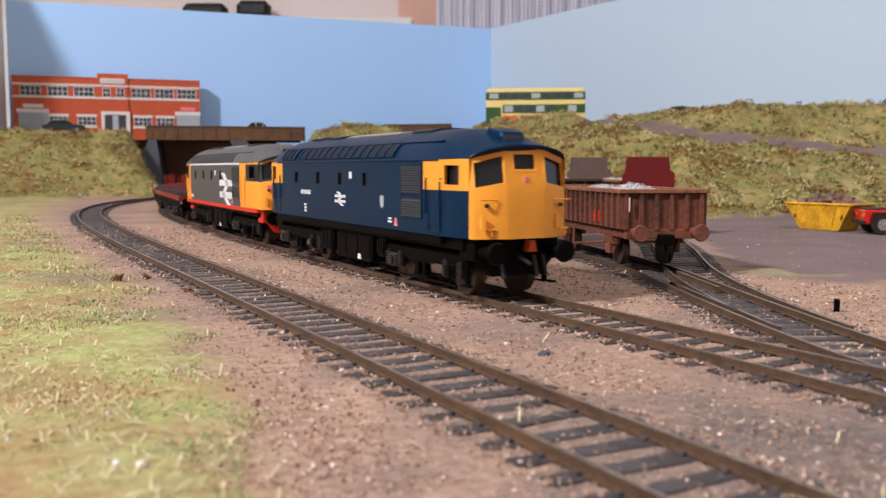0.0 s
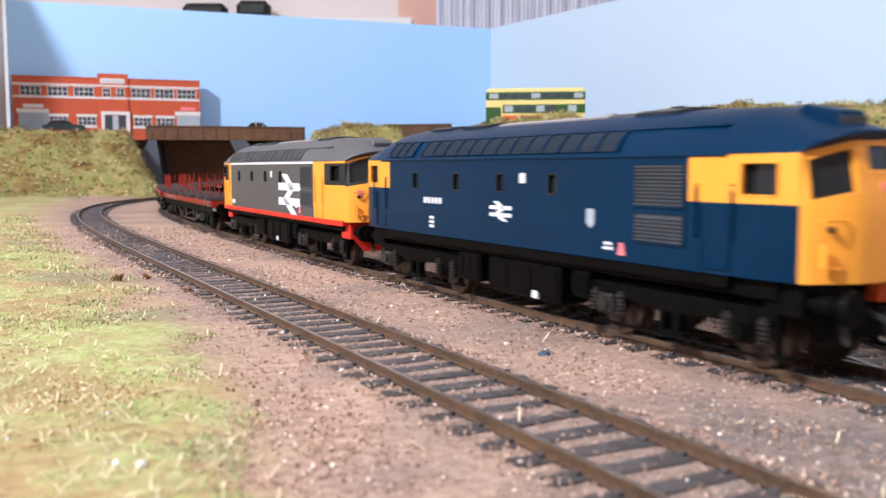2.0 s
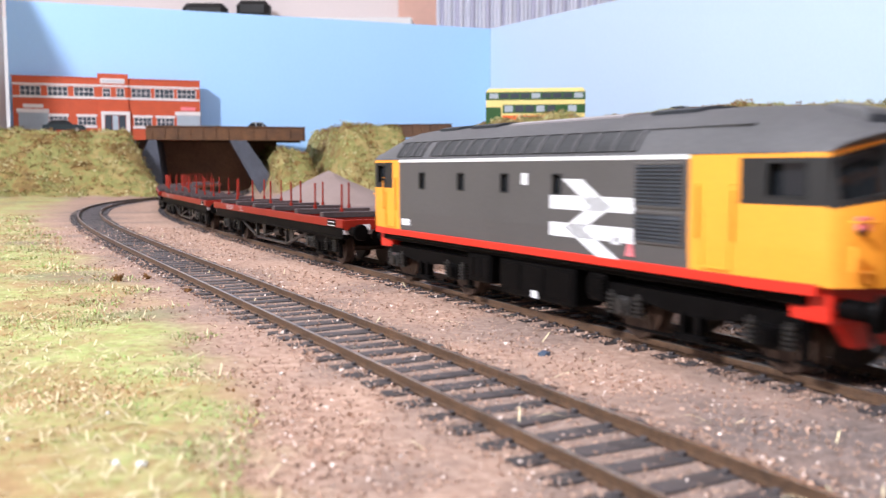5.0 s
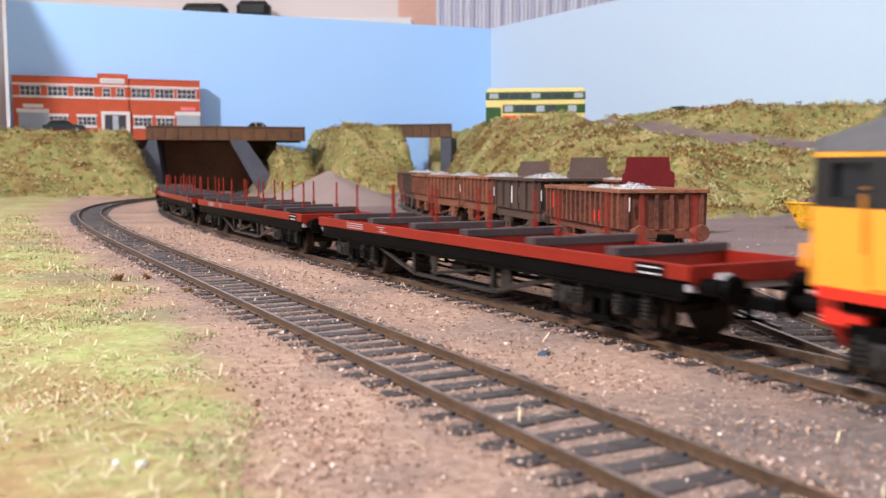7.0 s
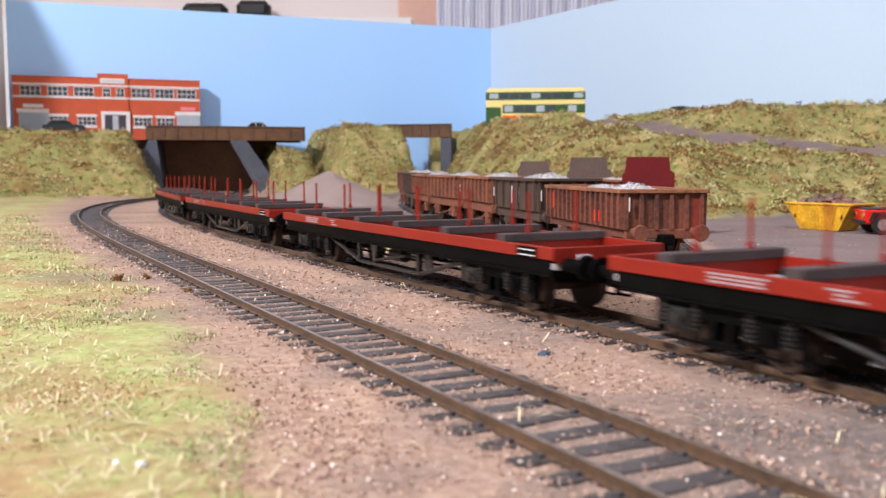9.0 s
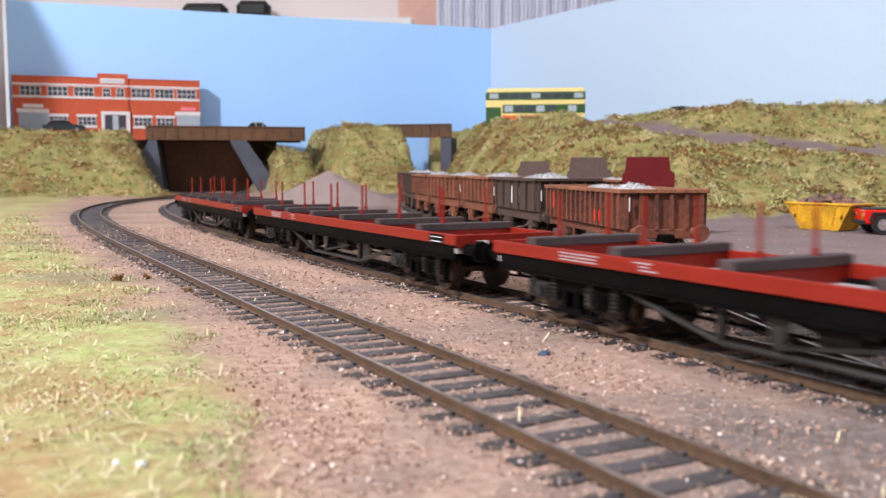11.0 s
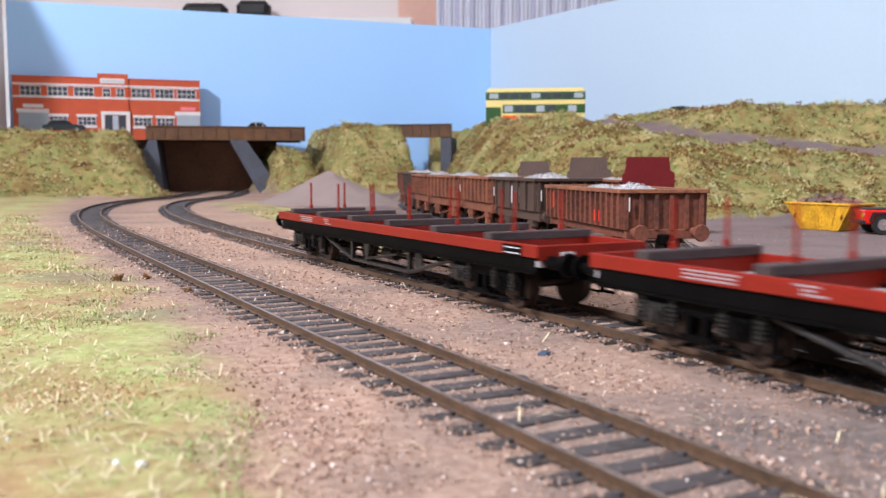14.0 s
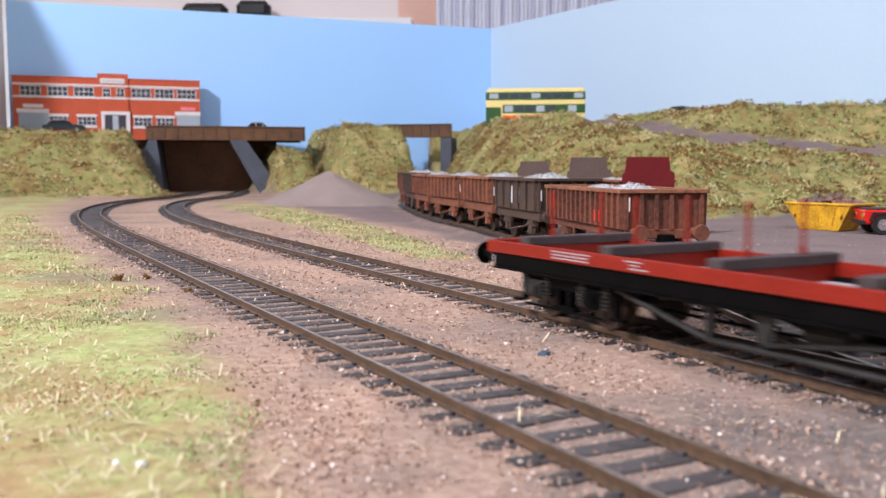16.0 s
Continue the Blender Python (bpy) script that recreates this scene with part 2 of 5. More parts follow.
def side_of(points, x, y):
    """Signed distance from a line of points; positive on its left when walked from first to last."""
    best, sign = 1e9, 1
    for (ax, ay), (bx, by) in zip(points, points[1:]):
        ex, ey = bx - ax, by - ay
        k = min(1, max(0, ((x - ax) * ex + (y - ay) * ey) / (ex * ex + ey * ey)))
        dx, dy = x - ax - k * ex, y - ay - k * ey
        d = math.hypot(dx, dy)
        if d < best:
            best, sign = d, 1 if ex * (y - ay) - ey * (x - ax) > 0 else -1
    return best * sign


def land(x, y):
    """Height of the ground in millimetres and whether it is bank (0..1) or road (0..1)."""
    u = (x - PANEL_A.x) * PANEL_E.x + (y - PANEL_A.y) * PANEL_E.y
    z, bank, road = -2.7, 0.0, 0.0
    if y > 100 and x > -130:
        d = side_of(BASE_R, x, y)
        if d > -5:
            zr = 91 - 51 * sstep((u - 540) / 480)
            wl = 80 + 70 * sstep((u - 400) / 150) + 40 * sstep((u - 500) / 300)
            z1 = (zr + 3) * sstep((d + 5) / wl) ** 0.8
            up = sstep((u - 470) / 140) * (108 - zr)
            z2 = up * sstep((d - wl - 44) / 60) + sstep((u - 440) / 120) * 7 * min(1, max(0, (d - wl) / 44)) - sstep((u - 440) / 120) * 7 * sstep((d - wl - 44) / 60)
            z2 += 17 * math.exp(-((d - wl - 2) / 15) ** 2) * (1 - sstep((u - 520) / 80))
            z = -3 + z1 + z2
            bank = 1.0
            if wl + 4 < d < wl + 42 and u > 440:
                road = 1.0
            if u < 440 and d > wl + 40:
                road = 1.0
    # bank under the building and the mound between the bridges
    l = (PANEL_A.x - x) * 0.932 + (PANEL_A.y - y) * 0.362
    q = (x - PANEL_A.x) * LEFT_N.x + (y - PANEL_A.y) * LEFT_N.y
    if 648 < l + 0.15 * q and y > 900:
        h = 95 * sstep((300 - q) / 190) * sstep((l + 0.15 * q - 648) / 40)
        if h - 3 > z:
            z, bank = h - 3, 1.0 if h > 1 else bank
            road = 1.0 if q < 95 else 0.0
    if x < -40 and y > 1250:
        h = 106 * sstep((330 - q) / 130) * sstep((l - 240) / 14) * (sstep((402 - l) / 60) * 0.5 + sstep((380 - l) / 40) * 0.5)
        h = max(h, (58 + 28 * (l - 400) / 90) * sstep((300 - q) / 130) * sstep((l - 380) / 20) * sstep((466 - l) / 24))
        if h - 3 > z:
            z, bank = h - 3, 1.0 if h > 1 else bank
            road = 0.0
    return z, bank, road


GRASS_LINE = [(-420, 1010), (-372, 860), (-299, 672), (-196, 470), (-114, 321), (-56, 200), (-31, 140), (-9, 70), (18, -100)]
VERGE = [(-215, 1010), (-150, 830), (-91, 672), (-45, 545), (-22, 470), (0, 400)]


# ---- ground ----
def ground_material():
    """Pink-brown ballast, turf and grey yard, mixed by what covers the ground."""
    m = bpy.data.materials.new("scenic_ground")
    m.use_nodes = True
    nt = m.node_tree
    b = nt.nodes["Principled BSDF"]
    b.inputs["Roughness"].default_value = 0.92
    b.inputs["Specular IOR Level"].default_value = 0.25
    tc = nt.nodes.new("ShaderNodeTexCoord")
    cover = nt.nodes.new("ShaderNodeVertexColor")
    cover.layer_name = "cover"
    sep = nt.nodes.new("ShaderNodeSeparateColor")
    nt.links.new(cover.outputs[0], sep.inputs[0])

    def noisy(scale, stops, detail=5):
        n = nt.nodes.new("ShaderNodeTexNoise")
        n.inputs["Scale"].default_value, n.inputs["Detail"].default_value, n.inputs["Roughness"].default_value = scale, detail, 0.65
        nt.links.new(tc.outputs["Object"], n.inputs["Vector"])
        r = nt.nodes.new("ShaderNodeValToRGB")
        r.color_ramp.elements[0].position, r.color_ramp.elements[0].color = stops[0][0], (*stops[0][1], 1)
        r.color_ramp.elements[1].position, r.color_ramp.elements[1].color = stops[-1][0], (*stops[-1][1], 1)
        for p, c in stops[1:-1]:
            r.color_ramp.elements.new(p).color = (*c, 1)
        nt.links.new(n.outputs[0], r.inputs[0])
        return n, r

    def blend(f, a, c, mode="MIX"):
        x = nt.nodes.new("ShaderNodeMix")
        x.data_type, x.blend_type = "RGBA", mode
        if isinstance(f, float):
            x.inputs[0].default_value = f
        else:
            nt.links.new(f, x.inputs[0])
        nt.links.new(a, x.inputs[6])
        nt.links.new(c, x.inputs[7])
        return x.outputs[2]

    n_grain, grain = noisy(420, [(0.3, (0.22, 0.125, 0.085)), (0.48, (0.385, 0.25, 0.182)), (0.62, (0.54, 0.385, 0.295))])
    _, stain = noisy(11, [(0.35, (0.25, 0.17, 0.135)), (0.65, (0.44, 0.30, 0.222))])
    soil = blend(0.4, grain.outputs[0], stain.outputs[0])
    _, turf1 = noisy(62, [(0.32, (0.33, 0.19, 0.09)), (0.41, (0.47, 0.34, 0.17)), (0.49, (0.40, 0.45, 0.16)), (0.56, (0.55, 0.46, 0.26)), (0.63, (0.36, 0.46, 0.14)), (0.70, (0.42, 0.27, 0.13))])
    _, turf2 = noisy(420, [(0.34, (0.20, 0.15, 0.06)), (0.65, (0.44, 0.52, 0.19))])
    turf = blend(0.55, turf1.outputs[0], turf2.outputs[0])
    _, bare = noisy(170, [(0.35, (0.30, 0.18, 0.085)), (0.65, (0.44, 0.30, 0.15))])
    _, worn = noisy(24, [(0.46, (0, 0, 0)), (0.60, (0.85, 0.85, 0.85))])
    turf = blend(worn.outputs[0], turf, bare.outputs[0])
    _, yard1 = noisy(500, [(0.3, (0.15, 0.105, 0.10)), (0.65, (0.26, 0.195, 0.185))])
    _, yard2 = noisy(14, [(0.35, (0.15, 0.105, 0.10)), (0.65, (0.23, 0.175, 0.168))])
    yard = blend(0.5, yard1.outputs[0], yard2.outputs[0])
    c = blend(sep.outputs[1], soil, yard)
    _, bank1 = noisy(19, [(0.36, (0.13, 0.065, 0.022)), (0.44, (0.27, 0.16, 0.055)), (0.51, (0.22, 0.24, 0.075)), (0.57, (0.38, 0.26, 0.10)), (0.66, (0.46, 0.44, 0.19))])
    _, bank2 = noisy(160, [(0.3, (0.10, 0.075, 0.03)), (0.65, (0.38, 0.36, 0.14))])
    bank = blend(0.32, bank1.outputs[0], bank2.outputs[0])
    turf = blend(sep.outputs[2], turf, bank)
    c = blend(sep.outputs[0], c, turf)
    marks = nt.nodes.new("ShaderNodeVertexColor")
    marks.layer_name = "grime"
    _, dirt = noisy(600, [(0.3, (0.075, 0.062, 0.058)), (0.65, (0.22, 0.18, 0.165))])
    c = blend(marks.outputs[0], c, dirt.outputs[0])
    nt.links.new(c, b.inputs["Base Color"])
    bp = nt.nodes.new("ShaderNodeBump")
    bp.inputs["Strength"].default_value, bp.inputs["Distance"].default_value = 0.7, 0.0006
    nt.links.new(n_grain.outputs[0], bp.inputs["Height"])
    nt.links.new(bp.outputs[0], b.inputs["Normal"])
    return m


GROUND = ground_material()


YARD_EDGE = [(-215, 1300), (-185, 1010), (-118, 830), (-60, 672), (-15, 545), (30, 420), (150, 285), (300, 200), (700, 0)]


def cover_at(x, y, z, bank, road):
    """How much turf and how much yard lies here."""
    n = noise.noise((x / 45, y / 45, 0)) * 34 + noise.noise((x / 12, y / 12, 3)) * 12
    dist = 1 + max(0, y) / 400
    g = sstep((side_of(GRASS_LINE, x, y) * -1 + n * 0.6 + 6 * dist) / (14 * dist)) if y < 1250 and x < 80 else 0.0
    g = max(g, bank * (1 - road))
    v = abs(side_of(VERGE, x, y))
    if 380 < y < 1050:
        g = max(g, 0.9 * sstep((24 * y / 600 - v + n * 0.3) / 14))
    yard = 0.0
    edge = side_of(YARD_EDGE, x, y)
    if y > 150:
        yard = sstep((edge + n * 0.4) / 22)
        if yard > 0.1 and edge < 40 and y < 420 and bank < 0.5 and noise.noise((x / 22, y / 22, 9)) > 0.12:
            g = max(g, 0.55)
    yard = max(yard, road)
    return g, yard


def axis_steps(lo, hi, fine_lo, fine_hi, fine, coarse):
    out, v = [], lo
    while v < hi:
        out.append(v)
        v += fine if fine_lo <= v < fine_hi else coarse
    return out + [hi]


def build_ground():
    xs = axis_steps(-900, 1500, -300, 260, 6, 15)
    ys = axis_steps(-700, 2050, 60, 500, 6, 15)
    verts, cols, grime = [], [], []
    for y in ys:
        for x in xs:
            z, bank, road = land(x, y)
            r = noise.noise((x / 16, y / 16, 1)) * (0.5 + 7.0 * bank * (1 - road)) + noise.noise((x / 60, y / 60, 2)) * (0.5 + 7 * bank * (1 - road))
            g, yd = cover_at(x, y, z, bank, road)
            h = z + r + 1.2 * g * (1 - bank)
            if bank < 0.5:
                for line in (TRAIN_LINE, NEAR_LINE, SIDING_LINE, REAR_SIDING):
                    i = int(np.argmin((line[0][::6] - x) ** 2 + (line[1][::6] - y) ** 2)) * 6
                    if math.hypot(line[0][i] - x, line[1][i] - y) < 24:
                        h = -2.35 + 0.35 * noise.noise((x / 7, y / 7, 5))
                        g *= 0.25
                        yd *= 0.4
            verts.append((x * MM, y * MM, h * MM))
            cols.append((g, yd, bank, 1))
            k = 0.95 * sstep(1.2 - math.hypot((x - 78) / 80, (y - 112) / 74) + 0.5 * noise.noise((x / 18, y / 18, 6)))
            i = int(np.argmin((NEAR_LINE[0][::6] - x) ** 2 + (NEAR_LINE[1][::6] - y) ** 2)) * 6
            d = math.hypot(NEAR_LINE[0][i] - x, NEAR_LINE[1][i] - y)
            k = max(k, 0.6 * sstep((30 - d + 22 * noise.noise((x / 26, y / 26, 7))) / 22))
            i = int(np.argmin((SIDING_LINE[0][::6] - x) ** 2 + (SIDING_LINE[1][::6] - y) ** 2)) * 6
            d = math.hypot(SIDING_LINE[0][i] - x, SIDING_LINE[1][i] - y)
            k = max(k, 0.7 * sstep((26 - d + 20 * noise.noise((x / 26, y / 26, 7))) / 20))
            k = max(k, 0.5 * sstep((noise.noise((x / 50, y / 50, 12)) - 0.15) / 0.3)) * (1 - bank)
            grime.append((k, k, k, 1))
    w = len(xs)
    faces = [(j * w + i, j * w + i + 1, (j + 1) * w + i + 1, (j + 1) * w + i) for j in range(len(ys) - 1) for i in range(w - 1)]
    me = bpy.data.meshes.new("ground")
    me.from_pydata(verts, [], faces)
    lay = me.color_attributes.new("cover", "FLOAT_COLOR", "POINT")
    lay.data.foreach_set("color", [c for q in cols for c in q])
    lay = me.color_attributes.new("grime", "FLOAT_COLOR", "POINT")
    lay.data.foreach_set("color", [c for q in grime for c in q])
    me.materials.append(GROUND)
    for p in me.polygons:
        p.use_smooth = True
    return tagged(new("ground", me), "pink-brown ballast ground with turf and grey yard", "ground", kind="structure")


build_ground()


# ---- backboards, room ----
def slab(name, a, b, thick, z0, z1, material, label, category, kind="structure"):
    """An upright board from a to b, its face on the left of that way."""
    d = Vector((b[0] - a[0], b[1] - a[1]))
    n = d.length
    bm = B()
    box(bm, 0, n, 0, thick, z0, z1)
    ob = new(name, finish(name, bm, material))
    ob.matrix_world = at(a[0], a[1], 0, math.degrees(math.atan2(d.y, d.x)))
    return tagged(ob, label, category, kind=kind)


corner = (92, 1800)
left_end = (92 - 0.932 * 838, 1800 - 0.362 * 838)
slab("wall_left_backboard", left_end, (corner[0], corner[1] + 5), 9, -60, 301, SKY, "sky blue painted scenic backboard", "backboard")
slab("wall_right_backboard", (corner[0] - 1.5, corner[1] + 3), (92 + 0.521 * 2500, 1800 - 0.853 * 2500), 9, -60, 301, SKYPALE, "pale blue painted scenic backboard", "backboard")
# the end board's unseen top is raised to shape its shadow on the backboard
slab("wall_end_board", (left_end[0] - 45, left_end[1] - 325), (left_end[0] - 2, left_end[1] - 8), 10, -60, 380, WOODEDGE, "white painted end board of the layout", "board")
# room
slab("wall_room_back", (-2200, 2900), (2600, 2900), 60, -900, 1750, WALLCREAM, "cream painted room wall", "wall")
slab("wall_room_front", (2600, -2000), (-2200, -2000), 60, -900, 1750, WALLCREAM, "cream painted room wall", "wall")
slab("wall_room_left", (-2200, -2000), (-2200, 2900), 60, -900, 1750, WALLCREAM, "cream painted room wall", "wall")
slab("wall_room_right", (2600, 2900), (2600, -2000), 60, -900, 1750, WALLCREAM, "cream painted room wall", "wall")
bm = B()
box(bm, -2260, 2660, -2060, 2960, 1750, 1800)
tagged(part("ceiling", bm, CEILWHITE), "white painted room ceiling", "ceiling", kind="structure")
bm = B()
box(bm, -2260, 2660, -2060, 2960, -950, -900)
tagged(part("floor", bm, CARPET), "brown room carpet floor", "floor", kind="structure")
bm = B()
box(bm, -905, 1505, -705, 2055, -60, -12)
tagged(part("baseboard", bm, WOODEDGE), "timber baseboard under the model railway", "board", kind="structure")


# ---- track ----
def rail_section(bm, line, off, lo, hi, side, top):
    """A rail along a line from length lo to hi: foot, web and head."""
    prof = [(-0.7, -1.9), (0.7, -1.9), (0.7, -1.7), (0.3, -1.5), (0.3, -0.75), (0.42, -0.6), (0.42, -0.05), (0.3, 0.0), (-0.3, 0.0), (-0.42, -0.05), (-0.42, -0.6), (-0.3, -0.75), (-0.3, -1.5), (-0.7, -1.7)]
    rings = []
    n = max(2, int((hi - lo) / 8))
    for k in range(n + 1):
        x, y, w = on_path(line, lo + (hi - lo) * k / n)
        ny = (math.sin(w), -math.cos(w))
        rings.append([bm.verts.new((x + ny[0] * (off + u), y + ny[1] * (off + u), v)) for u, v in prof])
    m = len(prof)
    for a, b in zip(rings, rings[1:]):
        for i in range(m):
            f = bm.faces.new((a[i], a[(i + 1) % m], b[(i + 1) % m], b[i]))
            f.material_index = 1 if i in (6, 7, 8) else 0
    bm.faces.new(rings[0])
    bm.faces.new(rings[-1][::-1])
    bmesh.ops.recalc_face_normals(bm, faces=bm.faces[:])


def sleeper_mesh(seed, length=29.0):
    rng = random.Random(seed)
    bm = B()
    box(bm, -1.85, 1.85, -length / 2, length / 2, -4.0, -1.95, 0.2)
    for v in bm.verts:
        v.co += Vector((rng.uniform(-0.12, 0.12), rng.uniform(-0.9, 0.9), rng.uniform(-0.14, 0.1)))
    for sy in (-8.65, 8.65):
        for sx in (-1, 1):
            box(bm, -0.55, 0.55, sy + sx * 1.1 - 0.4, sy + sx * 1.1 + 0.4, -1.97, -1.4, 0.12)
    return finish("sleeper", bm, SLEEPER)


SLEEPERS = [sleeper_mesh(i) for i in range(5)]


def lay_track(name, line, lo, hi, label, pitch=8.4, rails=(-8.65, 8.65)):
    track = tagged(new(name), label, "railway track", group="tracks", kind="structure")
    for off in rails:
        bm = B()
        rail_section(bm, line, off, lo, hi, 0, 0)
        part("rail", bm, [RAILSIDE, RAILTOP], track)
    rng = random.Random(7)
    s = lo + 3
    while s < hi - 3:
        x, y, w = on_path(line, s)
        o = new("sleeper", SLEEPERS[rng.randrange(5)])
        o.parent = track
        o.matrix_local = at(x, y, rng.uniform(-0.15, 0.1), math.degrees(w) + rng.uniform(-1.6, 1.6))
        s += pitch + rng.uniform(-0.35, 0.35)
    return track


lay_track("track_near", NEAR_LINE, float(np.interp(-1578, -NEAR_LINE[1], NEAR_LINE[2])), float(np.interp(60, -NEAR_LINE[1], NEAR_LINE[2])), "weathered running track in pink ballast")
lay_track("track_main", TRAIN_LINE, float(np.interp(-1590, -TRAIN_LINE[1], TRAIN_LINE[2])), float(np.interp(150, -TRAIN_LINE[1], TRAIN_LINE[2])), "rusty main line track with worn rails")
lay_track("track_siding", SIDING_LINE, 280, float(np.interp(-20, -SIDING_LINE[1], SIDING_LINE[2])), "dark rusty siding track running through the turnout")
guard = tagged(new("guard_rails"), "short rusty guard rails in the turnout", "railway track", group="tracks", kind="structure")
for lo, hi, off in ((300, 240, 5.4), (330, 285, -5.4)):
    bm = B()
    rail_section(bm, SIDING_LINE, off, float(np.interp(-lo, -SIDING_LINE[1], SIDING_LINE[2])), float(np.interp(-hi, -SIDING_LINE[1], SIDING_LINE[2])), 0, 0)
    part("rail", bm, [RAILSIDE, RAILTOP], guard)
lay_track("track_rear_siding", REAR_SIDING, 5, REAR_SIDING[2][-1] - 4, "rusty rear siding track joining the turnout")


# ---- locomotives ----
def grid_wall(bm, us, vs, outer, inner, skip, mats):
    """A wall on a grid of u and v with openings left out, their reveals going in to the inner face."""
    P = [[bm.verts.new(outer(u, v)) for v in vs] for u in us]
    Q = [[bm.verts.new(inner(u, v)) for v in vs] for u in us]
    nu, nv = len(us) - 1, len(vs) - 1
    hole = [[skip(i, j) for j in range(nv)] for i in range(nu)]
    for i in range(nu):
        for j in range(nv):
            if hole[i][j]:
                for a, b, ni, nj in (((i, j), (i, j + 1), i - 1, j), ((i + 1, j + 1), (i + 1, j), i + 1, j), ((i + 1, j), (i, j), i, j - 1), ((i, j + 1), (i + 1, j + 1), i, j + 1)):
                    if not (0 <= ni < nu and 0 <= nj < nv and hole[ni][nj]):
                        f = bm.faces.new((P[a[0]][a[1]], P[b[0]][b[1]], Q[b[0]][b[1]], Q[a[0]][a[1]]))
                        f.material_index = mats(i, j)
            else:
                f = bm.faces.new((P[i][j], P[i + 1][j], P[i + 1][j + 1], P[i][j + 1]))
                f.material_index = mats(i, j)


HW, Z0, Z1 = 17.5, 17.0, 39.0      # half width, foot and cantrail of the body
XB = 91.0                          # from the middle to the cab corners


def nose(v, z):
    """How far the front stands out of the cab corners, v from -1 to 1 across, at a height."""
    lean = 2.2 * sstep((z - 28) / 14)
    return 4.8 * (1 - abs(v) ** 4.5) - lean * (1 - 0.25 * abs(v))


def half_width(x):
    """The cabs taper towards the fronts."""
    return HW - 0.9 * sstep((abs(x) - 72) / 20) - 0.9 * sstep((abs(x) - 85) / 6)


def front_top(v):
    return Z1 + 3.4 * (1 - abs(v) ** 2.0)


def cab_front(loco, end, paint, surround, label):
    """The rounded cab front with its three windows, and the panes behind them."""
    us = [-1, -0.97, -0.92, -0.43, -0.34, -0.21, 0.21, 0.34, 0.43, 0.92, 0.97, 1]
    vs = [0, 0.28, 0.47, 0.58, 0.625, 0.76, 0.92, 0.95, 1.0]

    def P(u, v, inset=0.0):
        z = Z0 + v * (front_top(u) - Z0)
        return (end * (XB + nose(u, z) - inset), u * (half_width(XB) - (0.5 * inset if abs(u) > 0.9 else 0)) * end, z)

    def skip(i, j):
        return i in (2, 8) and 4 <= j <= 5 or i == 5 and j == 5

    bm = B()
    grid_wall(bm, us, vs, lambda u, v: P(u, v), lambda u, v: P(u, v, 0.8), skip, lambda i, j: 1 if surround and 3 <= j <= 6 else 0)
    bmesh.ops.recalc_face_normals(bm, faces=bm.faces[:])
    front = part("cab_front", bm, [paint, surround or paint], loco, label, smooth=True)
    front.data.set_sharp_from_angle(angle=radians(32))
    for u0, u1, v0, v1 in ((-0.92, -0.43, 0.625, 0.92), (-0.21, 0.21, 0.76, 0.92), (0.43, 0.92, 0.625, 0.92)):
        bm = B()
        e = 0.03
        c = [P(u0 - e, v0 - e, 0.75), P(u1 + e, v0 - e, 0.75), P(u1 + e, v1 + e, 0.75), P(u0 - e, v1 + e, 0.75)]
        d = [(x - end * 0.3, y, z) for x, y, z in c]
        a, b = [bm.verts.new(q) for q in c], [bm.verts.new(q) for q in d]
        bm.faces.new(a), bm.faces.new(b[::-1])
        for i in range(4):
            bm.faces.new((a[i], b[i], b[(i + 1) % 4], a[(i + 1) % 4]))
        bmesh.ops.recalc_face_normals(bm, faces=bm.faces[:])
        part("windscreen", bm, PANE, front, "dark cab windscreen")
        # rubber edge of the pane
        bm = B()
        for p, q in zip(c, c[1:] + c[:1]):
            rod(bm, Vector(p) + Vector((end * 0.55, 0, 0)), Vector(q) + Vector((end * 0.55, 0, 0)), 0.28, 6)
        part("window_seal", bm, paint if not surround else surround, front)
    # handrails, lamp irons, steps and folding doors' edge
    for u in (-0.76, 0.76):
        x, y, z = P(u, 0.46)
        bm = B()
        rod(bm, (x + end * 0.9, y - 2.6, z), (x + end * 0.9, y + 2.6, z), 0.22)
        for k in (-2.4, 2.4):
            rod(bm, (x - end * 0.2, y + k, z), (x + end * 0.9, y + k, z), 0.2)
        part("handrail", bm, paint, front)
        bm = B()
        cyl(bm, (x - end * 0.4, y, z - 1.6), (end, 0, 0), 0.6, 0.8, 14)
        part("marker_light", bm, RUBBER, front, "small dark marker light")
        bm = B()
        box(bm, x - 0.6, x + 0.6, y - 1.9, y - 1.4, z - 8, z - 4, 0.1)
        box(bm, x - 0.7, x + 0.7, y + 0.4, y + 2.6, z - 8.4, z - 8.0, 0.1)
        box(bm, x - 0.6, x + 0.6, y + 1.2, y + 1.7, z - 10, z - 8, 0.1)
        part("lamp_iron", bm, paint, front)
    bm = B()
    x, y, z = P(0, 0.64)
    box(bm, x - 0.3, x + 0.35, -0.65, 0.65, z - 0.8, z + 0.8, 0.1)
    part("sticker", bm, PINK, front, "small pink warning sticker")
    return front


